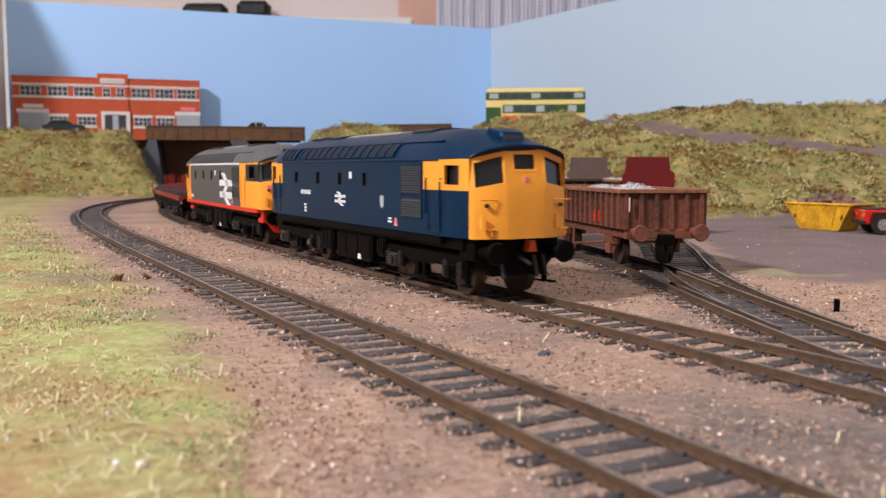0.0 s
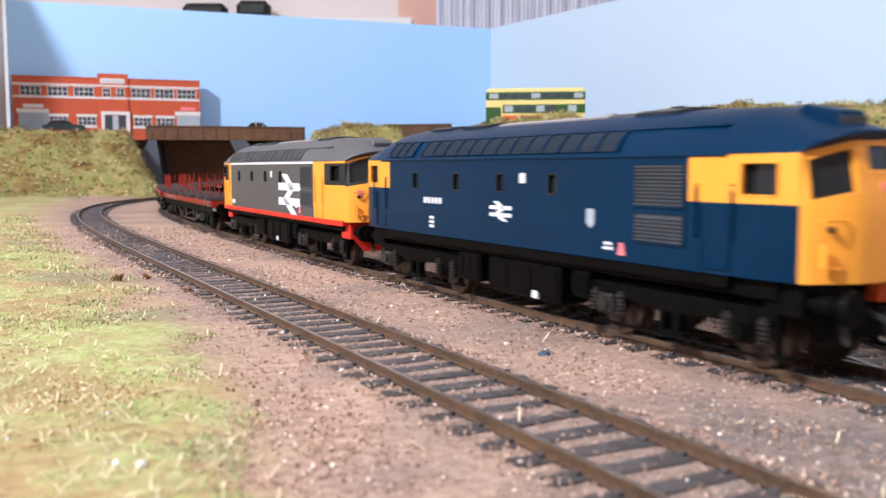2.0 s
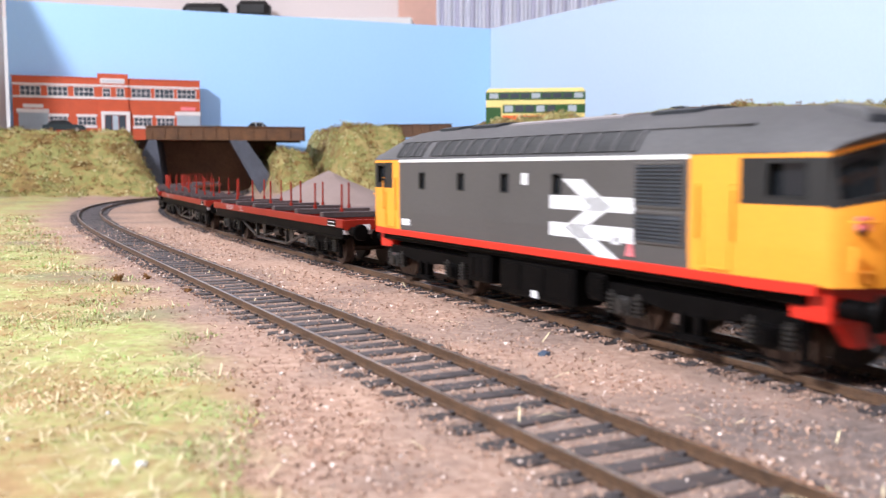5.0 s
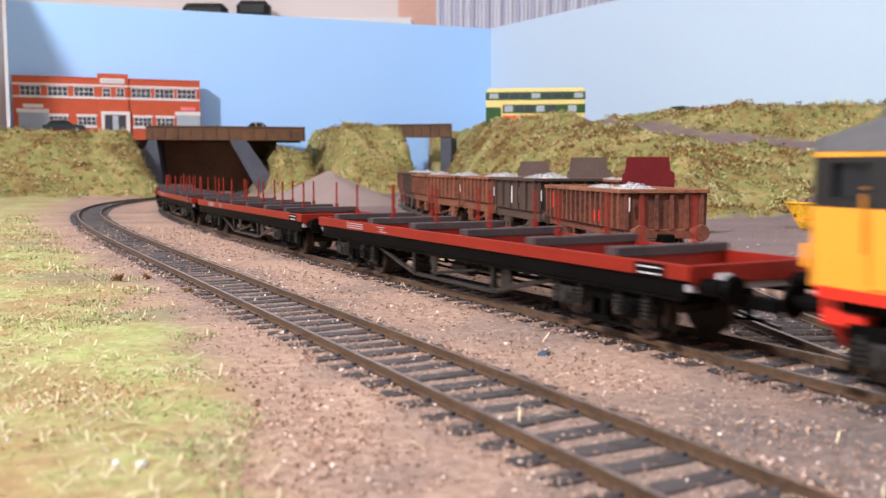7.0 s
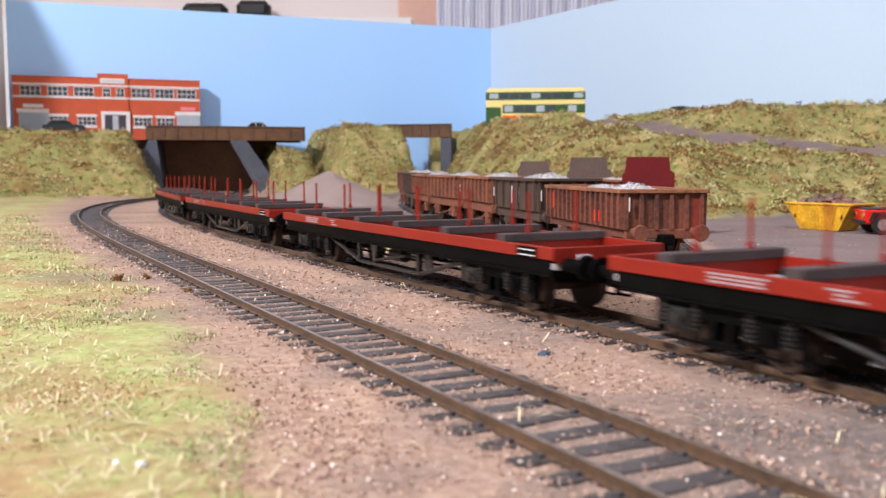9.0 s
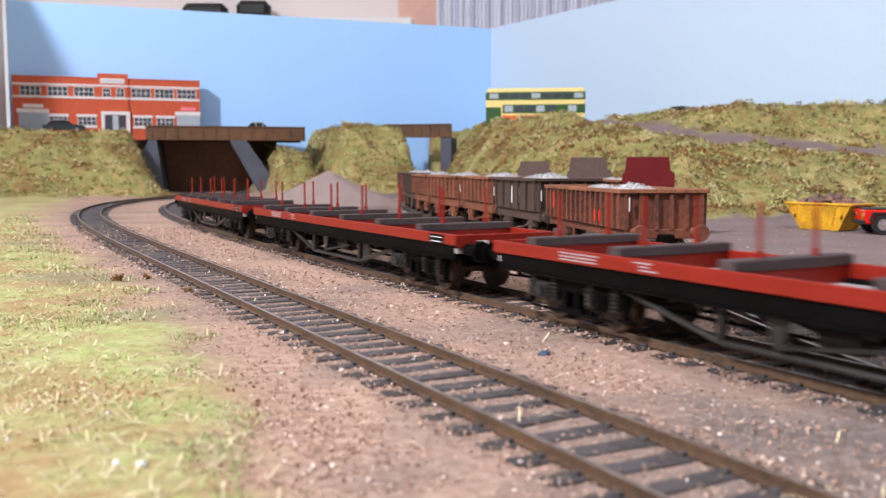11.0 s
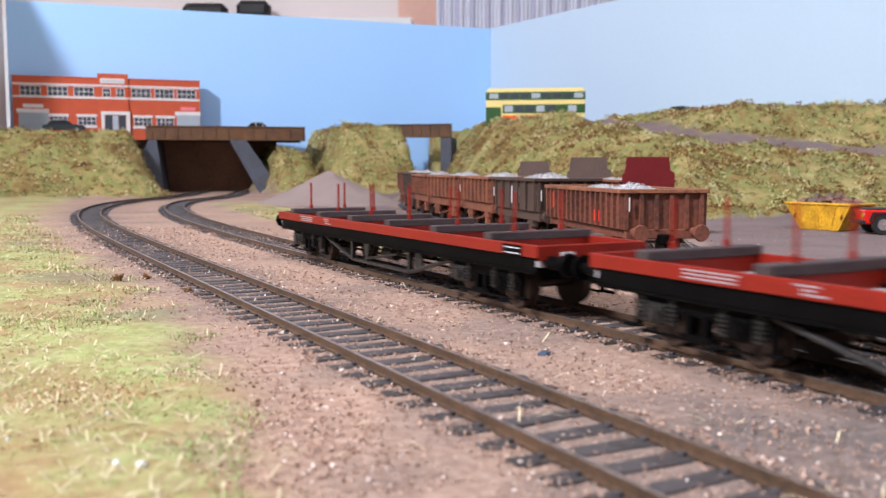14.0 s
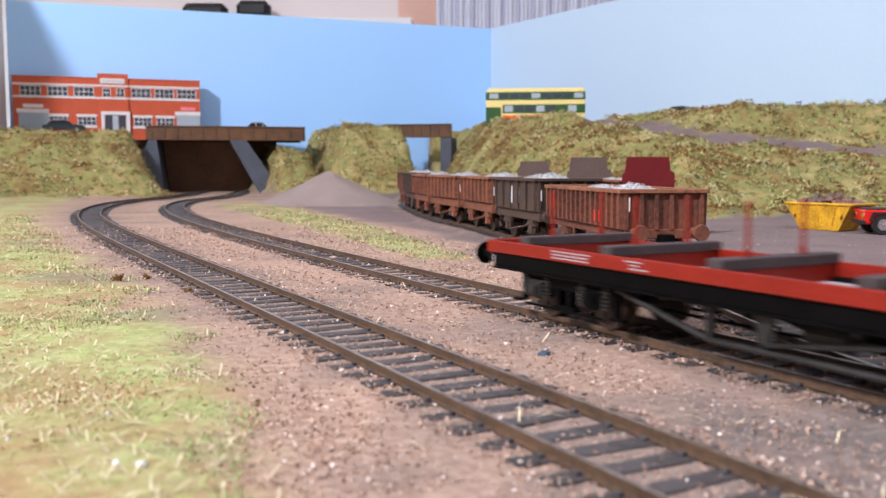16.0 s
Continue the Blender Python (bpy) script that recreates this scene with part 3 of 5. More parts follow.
def double_arrow(cx, cz, w, h, side):
    """Two arrows, one over the other, pointing away from each other, as flat raised bars."""
    bm = B()
    t = 0.19 * h
    y0, y1 = side * (HW - 0.1), side * (HW + 0.12)

    def slant(x0, za, x1, zb, wd):
        prism(bm, [(cx + x0 * w, cz + za * h), (cx + (x0 + wd) * w, cz + za * h), (cx + (x1 + wd) * w, cz + zb * h), (cx + x1 * w, cz + zb * h)], y0, y1, "y")

    for z in (0.185, -0.185):
        box(bm, cx - 0.5 * w, cx + 0.5 * w, min(y0, y1), max(y0, y1), cz + z * h - t / 2, cz + z * h + t / 2)
    k = -side
    slant(-0.34 if k > 0 else 0.1, 0.5, 0.0 if k > 0 else -0.24, 0.16, 0.24)
    slant(0.02 if k > 0 else -0.26, 0.16, -0.32 if k > 0 else 0.08, -0.16, 0.24)
    slant(-0.3 if k > 0 else 0.06, -0.16, 0.1 if k > 0 else -0.34, -0.5, 0.24)
    return bm


def bogie_parts(loco, x, wheelbase, radius, kind):
    """A bogie: side frames, axle boxes, springs, steps and its two wheelsets, which turn."""
    bogie = new("bogie")
    bogie.parent = loco
    bogie.matrix_local = at(x, 0, 0)
    bogie["label"] = "black bogie with coil springs and axle boxes"
    for sy in (-1, 1):
        bm = B()
        w = wheelbase / 2
        prism(bm, [(-w - 7, 9.8), (-w - 7, 11.6), (w + 7, 11.6), (w + 7, 9.8), (w + 3.2, 9.4), (w + 3.0, 8.4), (w - 3.0, 8.4), (w - 3.2, 9.2), (5, 7.6), (-5, 7.6), (-w + 3.2, 9.2), (-w + 3.0, 8.4), (-w - 3.0, 8.4), (-w - 3.2, 9.4)], sy * 12.2, sy * 14.0, "y")
        box(bm, -3, -1.6, sy * 14.6, sy * 12.2, 3.6, 8.2, 0.2)
        box(bm, 1.6, 3, sy * 14.6, sy * 12.2, 3.6, 8.2, 0.2)
        box(bm, -4.4, 4.4, sy * 14.8, sy * 12.4, 3.0, 4.0, 0.2)
        part("side_frame", bm, BLACK, bogie)
        for sx in (-1, 1):
            bm = B()
            box(bm, sx * w - 2.5, sx * w + 2.5, sy * 13.6, sy * 15.2, 4.8, 9.2, 0.5)
            cyl(bm, (sx * w, sy * 15.1, 7.0), (0, sy, 0), 1.6, 0.8, 12)
            part("axle_box", bm, SPRING if (sx + sy) else BLACK, bogie)
            for k in (-4.4, 4.4):
                bm = B()
                for i in range(5):
                    cyl(bm, (sx * w + k, sy * 13.8, 5.2 + i * 0.9), (0, 0, 1), 1.35, 0.55, 10)
                cyl(bm, (sx * w + k, sy * 13.8, 5.0), (0, 0, 1), 0.8, 5.0, 8)
                part("coil_spring", bm, SPRING, bogie, "coil spring in a lighter grey that stands for glints")
        bm = B()
        for sx in (-1, 1):
            box(bm, sx * (w + 6.2), sx * (w + 10.5), sy * 13, sy * 14.8, 3.2, 3.8, 0.15)
            box(bm, sx * (w + 6.4), sx * (w + 7.4), sy * 12, sy * 13.6, 3.4, 11, 0.15)
        rod(bm, (-w - 4, sy * 14.6, 3.0), (w + 4, sy * 14.6, 3.0), 0.35)
        part("brake_rigging", bm, BLACK, bogie)
    bm = B()
    box(bm, -wheelbase / 2 - 4, wheelbase / 2 + 4, -11.5, 11.5, 7.5, 12.4, 0.5)
    part("bolster", bm, BLACK, bogie)
    sets = []
    for sx in (-1, 1):
        bm = B()
        for sy in (-1, 1):
            cyl(bm, (0, sy * 7.4, 0), (0, sy, 0), radius, 2.6, 24)
            cyl(bm, (0, sy * 7.0, 0), (0, sy, 0), radius + 0.8, 0.6, 24)
            cyl(bm, (0, sy * 9.9, 0), (0, sy, 0), radius * 0.3, 1.2, 12)
            for i in range(4):
                a = i * math.pi / 2
                box(bm, math.cos(a) * radius * 0.6 - 0.5, math.cos(a) * radius * 0.6 + 0.5, sy * 9.9, sy * 10.2, math.sin(a) * radius * 0.6 - 0.5, math.sin(a) * radius * 0.6 + 0.5)
        cyl(bm, (0, -10, 0), (0, 1, 0), 1.2, 20, 10)
        ws = part("wheelset", bm, WHEEL, bogie, "brown-tyred steel wheelset")
        ws.matrix_local = at(sx * wheelbase / 2, 0, radius)
        sets.append((ws, sx * wheelbase / 2, radius))
    return bogie, x, sets


def buffers(bm_parent, x, end, z, material, gap=12.5, rad=3.0, length=9.0):
    for sy in (-1, 1):
        bm = B()
        cyl(bm, (x, sy * gap, z), (end, 0, 0), 1.7, length * 0.6, 14)
        cyl(bm, (x + end * length * 0.5, sy * gap, z), (end, 0, 0), 1.1, length * 0.4, 12)
        cyl(bm, (x + end * length * 0.88, sy * gap, z), (end, 0, 0), rad, length * 0.12, 20, rad * 0.9)
        part("buffer", bm, material, bm_parent, "round-headed buffer")


def build_loco(grey):
    if grey:
        loco = thing("diesel_locomotive", "grey diesel locomotive with yellow cabs, red stripe, white arrows", "locomotive", group="locomotives")
        side, roofm, cabside = GREY, ROOFGREY, YELLOW
    else:
        loco = thing("diesel_locomotive", "dark blue diesel locomotive with orange-yellow cab ends at the head", "locomotive", group="locomotives")
        side, roofm, cabside = BLUE, BLUE, YELLOW
    win = [(-52.5, 1.8), (-28.8, 1.8), (-6.0, 1.8), (17.0, 1.8)] if grey else [(-51.2, 1.8), (-25.6, 1.8), (-2.3, 1.8), (21.0, 1.8)]
    # body sides on a grid with the windows cut through
    for sy in (-1, 1):
        cabf, cabr = (66.2, -69.8) if sy < 0 else (69.8, -66.2)
        if grey:
            cabf, cabr = (60.6, -68.3) if sy < 0 else (68.3, -60.6)
        us = sorted({-XB, XB, cabf, cabr, *[c - w for c, w in win], *[c + w for c, w in win], 73.4, -73.4, 76, -76, 79.2, -79.2, 83, -83, 87.0, -87.0})
        vs = [Z0, 23, 30.2, 30.4, 31.6, 35.0, 37.4, 38.2, Z1]

        def skip(i, j, us=us, vs=vs):
            c, z = (us[i] + us[i + 1]) / 2, (vs[j] + vs[j + 1]) / 2
            if 79.2 < abs(c) < 87.0 and 31.6 < z < 37.4:
                return True
            return any(abs(c - x) < w for x, w in win) and 30.4 < z < 35.0

        def mats(i, j, us=us, vs=vs, cabf=cabf, cabr=cabr):
            c, z = (us[i] + us[i + 1]) / 2, (vs[j] + vs[j + 1]) / 2
            if c > cabf or c < cabr:
                if grey:
                    return 2 if abs(c) > 73.4 and z > 30.2 and z < 38.2 else 1
                return 1 if z > 30.2 else 0
            return 0

        bm = B()
        tum = lambda z: HW - 0.35 * sstep((23 - z) / 8)
        grid_wall(bm, us, vs, lambda u, v: (u, sy * (tum(v) - HW + half_width(u)), v), lambda u, v: (u, sy * (tum(v) - HW + half_width(u) - 0.9), v), skip, mats)
        bmesh.ops.recalc_face_normals(bm, faces=bm.faces[:])
        bs = part("body_side", bm, [side, cabside, RUBBER], loco)
        for c, w in win + [(83.1, 3.9), (-83.1, 3.9)]:
            big = abs(c) > 75
            bm = B()
            hw = half_width(c)
            box(bm, c - w - 0.2, c + w + 0.2, sy * (hw - 1.5), sy * (hw - 0.85 - 0.8 * big), 31.4 if big else 30.2, 37.6 if big else 35.2)
            part("side_window", bm, PANE, bs, "dark side window glass")
            bm = B()
            z0, z1 = (31.6, 37.4) if big else (30.4, 35.0)
            for a, b in (((c - w, z0), (c + w, z0)), ((c - w, z1), (c + w, z1)), ((c - w, z0), (c - w, z1)), ((c + w, z0), (c + w, z1))):
                rod(bm, (a[0], sy * half_width(a[0]), a[1]), (b[0], sy * half_width(b[0]), b[1]), 0.22, 6)
            part("window_frame", bm, RUBBER if not big or grey else YELLOW, bs)
        # cab door seams and handrails
        for c in (cabf + 2.0, cabr - 2.0):
            e = 1 if c > 0 else -1
            hw = half_width(c + e * 5)
            bm = B()
            rod(bm, (c + e * 0.5, sy * (hw + 0.5), 23.5), (c + e * 0.5, sy * (hw + 0.5), 33.0), 0.25)
            rod(bm, (c + e * 9.5, sy * (hw + 0.5), 23.5), (c + e * 9.5, sy * (hw + 0.5), 32.5), 0.25)
            for k in (0.5, 9.5):
                for z in (23.6, 33.4):
                    rod(bm, (c + e * k, sy * (hw - 0.3), z), (c + e * k, sy * (hw + 0.5), z), 0.2)
            part("door_handrail", bm, side if not grey else cabside, bs)
            bm = B()
            for k in (1.6, 8.6):
                box(bm, c + e * k - 0.12, c + e * k + 0.12, sy * (hw - 0.2), sy * (hw + 0.14), 18.2, 29, 0)
            box(bm, min(c + e * 1.6, c + e * 8.6), max(c + e * 1.6, c + e * 8.6), sy * (hw - 0.2), sy * (hw + 0.14), 18.0, 18.3)
            part("cab_door", bm, side if not grey else cabside, bs)
        # louvred grilles
        gx0, gx1 = (50.6, 65.4) if sy < 0 else (-65.4, -50.6)
        if grey:
            gx0, gx1 = (45.0, 59.2) if sy < 0 else (-59.2, -45.0)
        for z0, z1 in ((21.6, 27.6), (28.8, 37.3)):
            bm = B()
            box(bm, gx0, gx1, sy * (HW - 0.3), sy * (HW + 0.1), z0, z1)
            g = part("grille", bm, GRILLE, bs, "louvred air intake grille")
            bm = B()
            z = z0 + 0.5
            while z < z1 - 0.3:
                prism(bm, [(sy * HW, z), (sy * (HW + 0.5), z - 0.25), (sy * (HW + 0.5), z - 0.1), (sy * HW, z + 0.3)], gx0 + 0.3, gx1 - 0.3, "x")
                z += 0.75
            part("louvre", bm, GRILLE, g)
            bm = B()
            for a, b in ((gx0 - 0.3, gx0 + 0.3), (gx1 - 0.3, gx1 + 0.3)):
                box(bm, a, b, sy * (HW - 0.1), sy * (HW + 0.35), z0 - 0.3, z1 + 0.3, 0.1)
            for a in (z0, z1):
                box(bm, gx0, gx1, sy * (HW - 0.1), sy * (HW + 0.35), a - 0.3, a + 0.3, 0.1)
            part("grille_frame", bm, side, g)
        # cantrail strip and sole bar
        bm = B()
        box(bm, cabr if grey else -76, cabf if grey else 76, sy * (HW - 0.2), sy * (HW + (0.2 if grey else 0.35)), Z1 - (0.9 if grey else 0.45), Z1 + (0.1 if grey else 0.05), 0.1)
        part("cantrail_strip", bm, WHITE if grey else BLUE, bs, "white cantrail line" if grey else "")
        bm = B()
        box(bm, -86, 86, sy * 12.5, sy * 15.0, 13.4, 17.1, 0.3)
        box(bm, -76, 76, sy * 14.8, sy * 16.9, 14.6, 17.1, 0.3)
        part("sole_bar", bm, BLACK, loco)
        if grey:
            bm = B()
            box(bm, -72, 72, sy * 15, sy * (HW + 0.25), 15.5, 17.4, 0.2)
            for e in (-1, 1):
                prism(bm, [(e * 71.8, sy * 14), (e * 71.8, sy * (HW + 0.2)), (e * 80, sy * (half_width(80) + 0.3)), (e * 89.5, sy * (half_width(89) + 0.3)), (e * 89.5, sy * 13)], 15.5, 17.4, "z")
            part("sole_stripe", bm, REDLINE, loco, "bright red stripe along the body foot")
        # markings
        if grey:
            part("double_arrow_emblem", double_arrow(29.7 * (1 if sy < 0 else -1), 25.6, 30.5, 16.8, sy), WHITE, bs, "large white double arrow")
        else:
            part("double_arrow_emblem", double_arrow(-2.0 * (1 if sy < 0 else -1), 25.5, 10.6, 5.0, sy), WHITE, bs, "white double arrow")
        y0, y1 = sy * (HW - 0.1), sy * (HW + 0.12)
        bm = B()
        for i in range(5):
            if not grey:
                box(bm, -45.4 + i * 2.4, -43.8 + i * 2.4, y0, y1, 26.3, 28.0)
            elif i < 2:
                box(bm, -66.4 + i * 2.9, -63.8 + i * 2.9, y0, y1, 19.0, 20.9)
        part("number_panel", bm, WHITE, bs, "white bars in place of the number")
        bm = B()
        if grey:
            box(bm, 2.1, 4.7, y0, y1, 32.4, 35.2)
        else:
            box(bm, 7.0, 9.5, y0, y1, 32.8, 35.2)
        part("data_panel", bm, WHITE, bs, "small white data panel")
        bm = B()
        x = 43.5 if grey else 46.6
        prism(bm, [(x - 1.3, 18.3), (x + 1.3, 18.3), (x + 0.5, 20.9), (x - 0.5, 20.9)], y0, y1, "y")
        part("warning_label", bm, PINK, bs, "pink and white label")
        bm = B()
        if grey:
            box(bm, 37.5, 40.3, y0, y1, 20.4, 22.0)
        else:
            box(bm, 40.4, 43.8, y0, y1, 19.2, 19.8)
            box(bm, 40.8, 43.4, y0, y1, 20.2, 20.8)
            for i in range(3):
                box(bm, -41.6, -39.0, y0, y1, 19.3 + i * 1.25, 20.1 + i * 1.25)
        part("data_lettering", bm, WHITE, bs, "small white data bars")
        if not grey:
            bm = B()
            prism(bm, [(34.4, 27.6), (34.4, 24.4), (35.8, 23.4), (37.2, 24.4), (37.2, 27.6)], y0, y1, "y")
            part("crest", bm, SHUTTER, bs, "small grey-white crest")
    # roof: an arched shell, falling at both ends
    bm = B()
    xs = [-XB - 1.5, -XB + 1, -XB + 4, -XB + 9, -XB + 15, -68, -40, 0, 40, 60, XB - 15, XB - 9, XB - 4, XB - 1, XB + 1.5]
    rings = []
    for x in xs:
        e = sstep((XB + 6 - abs(x)) / 26)
        rise = 3.0 + (48.4 - Z1 - 3.0) * e
        ring = []
        for k in range(17):
            v = -1 + k / 8
            z = Z1 + 0.05 + rise * (1 - abs(v) ** 2.5) ** 0.75
            bow = (nose(v, 41) - 0.2) * (1 if x > 0 else -1) * sstep((abs(x) - XB + 12) / 13)
            ring.append(bm.verts.new((x + bow, v * (half_width(min(abs(x), XB)) + 0.25), z)))
        rings.append(ring)
    for a, b in zip(rings, rings[1:]):
        for i in range(16):
            bm.faces.new((a[i], b[i], b[i + 1], a[i + 1]))
    for r in (rings[0], rings[-1]):
        bm.faces.new(r)
    bmesh.ops.recalc_face_normals(bm, faces=bm.faces[:])
    roof = part("roof", bm, roofm, loco, smooth=False)
    for p in roof.data.polygons:
        p.use_smooth = len(p.vertices) == 4

    def skin(bm, x0, x1, v0, v1, lift, n=5, mi=0):
        """A curved plate lying on the roof."""
        top, low = [], []
        for k in range(n + 1):
            v = v0 + (v1 - v0) * k / n
            z = Z1 + 0.05 + (48.4 - Z1) * (1 - abs(v) ** 2.5) ** 0.75
            nrm = Vector((0, v * 0.9, 1 - abs(v) * 0.6)).normalized()
            p = Vector((0, v * (HW + 0.25), z))
            top.append(p + nrm * lift)
            low.append(p - nrm * 0.3)
        ring = [(q.y, q.z) for q in top + low[::-1]]
        prism(bm, ring, x0, x1, "x", mi)

    for sy in (-1, 1):
        for x0, x1, n in ((-69.5, -53, 3), (-47, 44.5, 13)):
            bm = B()
            skin(bm, x0, x1, sy * 0.985, sy * 0.80, 0.15)
            g = part("roof_grille", bm, ROOFGRILLE if not grey else ROOFGRILLE2, roof, "dark curved roof grille panel")
            bm = B()
            for i in range(n + 1):
                x = x0 + (x1 - x0) * i / n
                skin(bm, x - 0.45, x + 0.45, sy * 0.985, sy * 0.80, 0.5)
            part("grille_rib", bm, roofm, g)
        bm = B()
        skin(bm, -73, 73, sy * 0.79, sy * 0.765, 0.3, 1)
        part("roof_rib", bm, roofm, roof)
    for x0, x1 in ((-60, -48), (-40, -26), (38, 52)):
        bm = B()
        skin(bm, x0, x1, -0.42, 0.42, 0.7, 8)
        part("roof_hatch", bm, GRILLE, roof, "dark roof hatch")
    bm = B()
    skin(bm, -20, 28, -0.4, 0.4, 0.45, 8)
    part("roof_panel", bm, DECK, roof, "pale roof walkway panel")
    for e in (-1, 1):
        bm = B()
        prism(bm, [(e * 78, 43), (e * 88.3, 41), (e * 88.3, 45.4), (e * 87.6, 46.6), (e * 80, 48.0)], -3.8, 3.8, "y")
        bmesh.ops.bevel(bm, geom=bm.edges[:], offset=0.4, segments=1, affect="EDGES")
        part("horn_box", bm, roofm, roof)
        bm = B()
        box(bm, min(e * 88.1, e * 88.7), max(e * 88.1, e * 88.7), -3.3, 3.3, 43.2, 45.6, 0.1)
        part("horn_grille", bm, GRILLE, roof)
        front = cab_front(loco, e, YELLOW, RUBBER if grey else None, "rounded yellow cab front")
        if grey:
            bm = B()
            box(bm, e * (XB + 2.6), e * (XB + 3.4), -9.0 * e - 3.4, -9.0 * e + 3.4, 26.2, 28.6, 0.1)
            part("nameplate", bm, PINK, front, "pink and white plate of bars")
        # bufferbeam, skirt, coupling
        bm = B()
        box(bm, e * 82, e * 90.5, -14, 14, 10.6, 17.1, 0.4)
        beam = part("buffer_beam", bm, REDLINE if grey else BLACK, loco)
        buffers(beam, e * 90, e, 13.3, BLACK, 11.0, 3.2)
        bm = B()
        prism(bm, [(-12, 10.8), (12, 10.8), (8, 6.2), (-8, 6.2)], e * 88.5, e * 90.5, "x")
        part("skirt", bm, REDLINE if grey else BLACK, beam)
        bm = B()
        rod(bm, (e * 91, 0, 12), (e * 98, 0, 10), 0.6)
        rod(bm, (e * 91.5, -6, 12), (e * 93.5, -6, 6), 0.6)
        rod(bm, (e * 91.5, 5, 12), (e * 93.5, 5, 6), 0.6)
        rod(bm, (e * 91.5, 8, 12), (e * 93.5, 8, 6.4), 0.45)
        part("coupling_hose", bm, RUBBER, beam)
        if not grey and e > 0:
            bm = B()
            prism(bm, [(2.2, 13.0), (5.2, 13.0), (4.6, 16.2), (2.8, 16.2)], 90.4, 93.0, "x")
            part("tail_lamp", bm, ORANGE, beam, "bright orange-red lamp")
    # tanks and battery boxes between the bogies
    for sy in (-1, 1):
        for x0, x1, z0 in ((-29, -17, 5.6), (-12, 21, 4.2), (26, 32, 7.0)):
            bm = B()
            box(bm, x0, x1, sy * 6, sy * 15.2, z0, 13.6, 0.6)
            tank = part("equipment_box", bm, BLACK, loco)
            bm = B()
            for i in range(3):
                k = x0 + (x1 - x0) * (i + 0.5) / 3
                box(bm, k - (x1 - x0) * 0.13, k + (x1 - x0) * 0.13, sy * 15.0, sy * 15.5, z0 + 1.5, 12.4, 0.15)
            part("box_door", bm, BLACK, tank)
        bm = B()
        box(bm, 4 if grey else 10, 6.4 if grey else 12.4, sy * 15, sy * 15.7, 4.8, 6.6)
        part("filler_label", bm, WHITE, loco, "small white label on the tank")
    bogies = [bogie_parts(loco, e * 58, 40, 7.1, "loco") for e in (-1, 1)]
    return loco, bogies


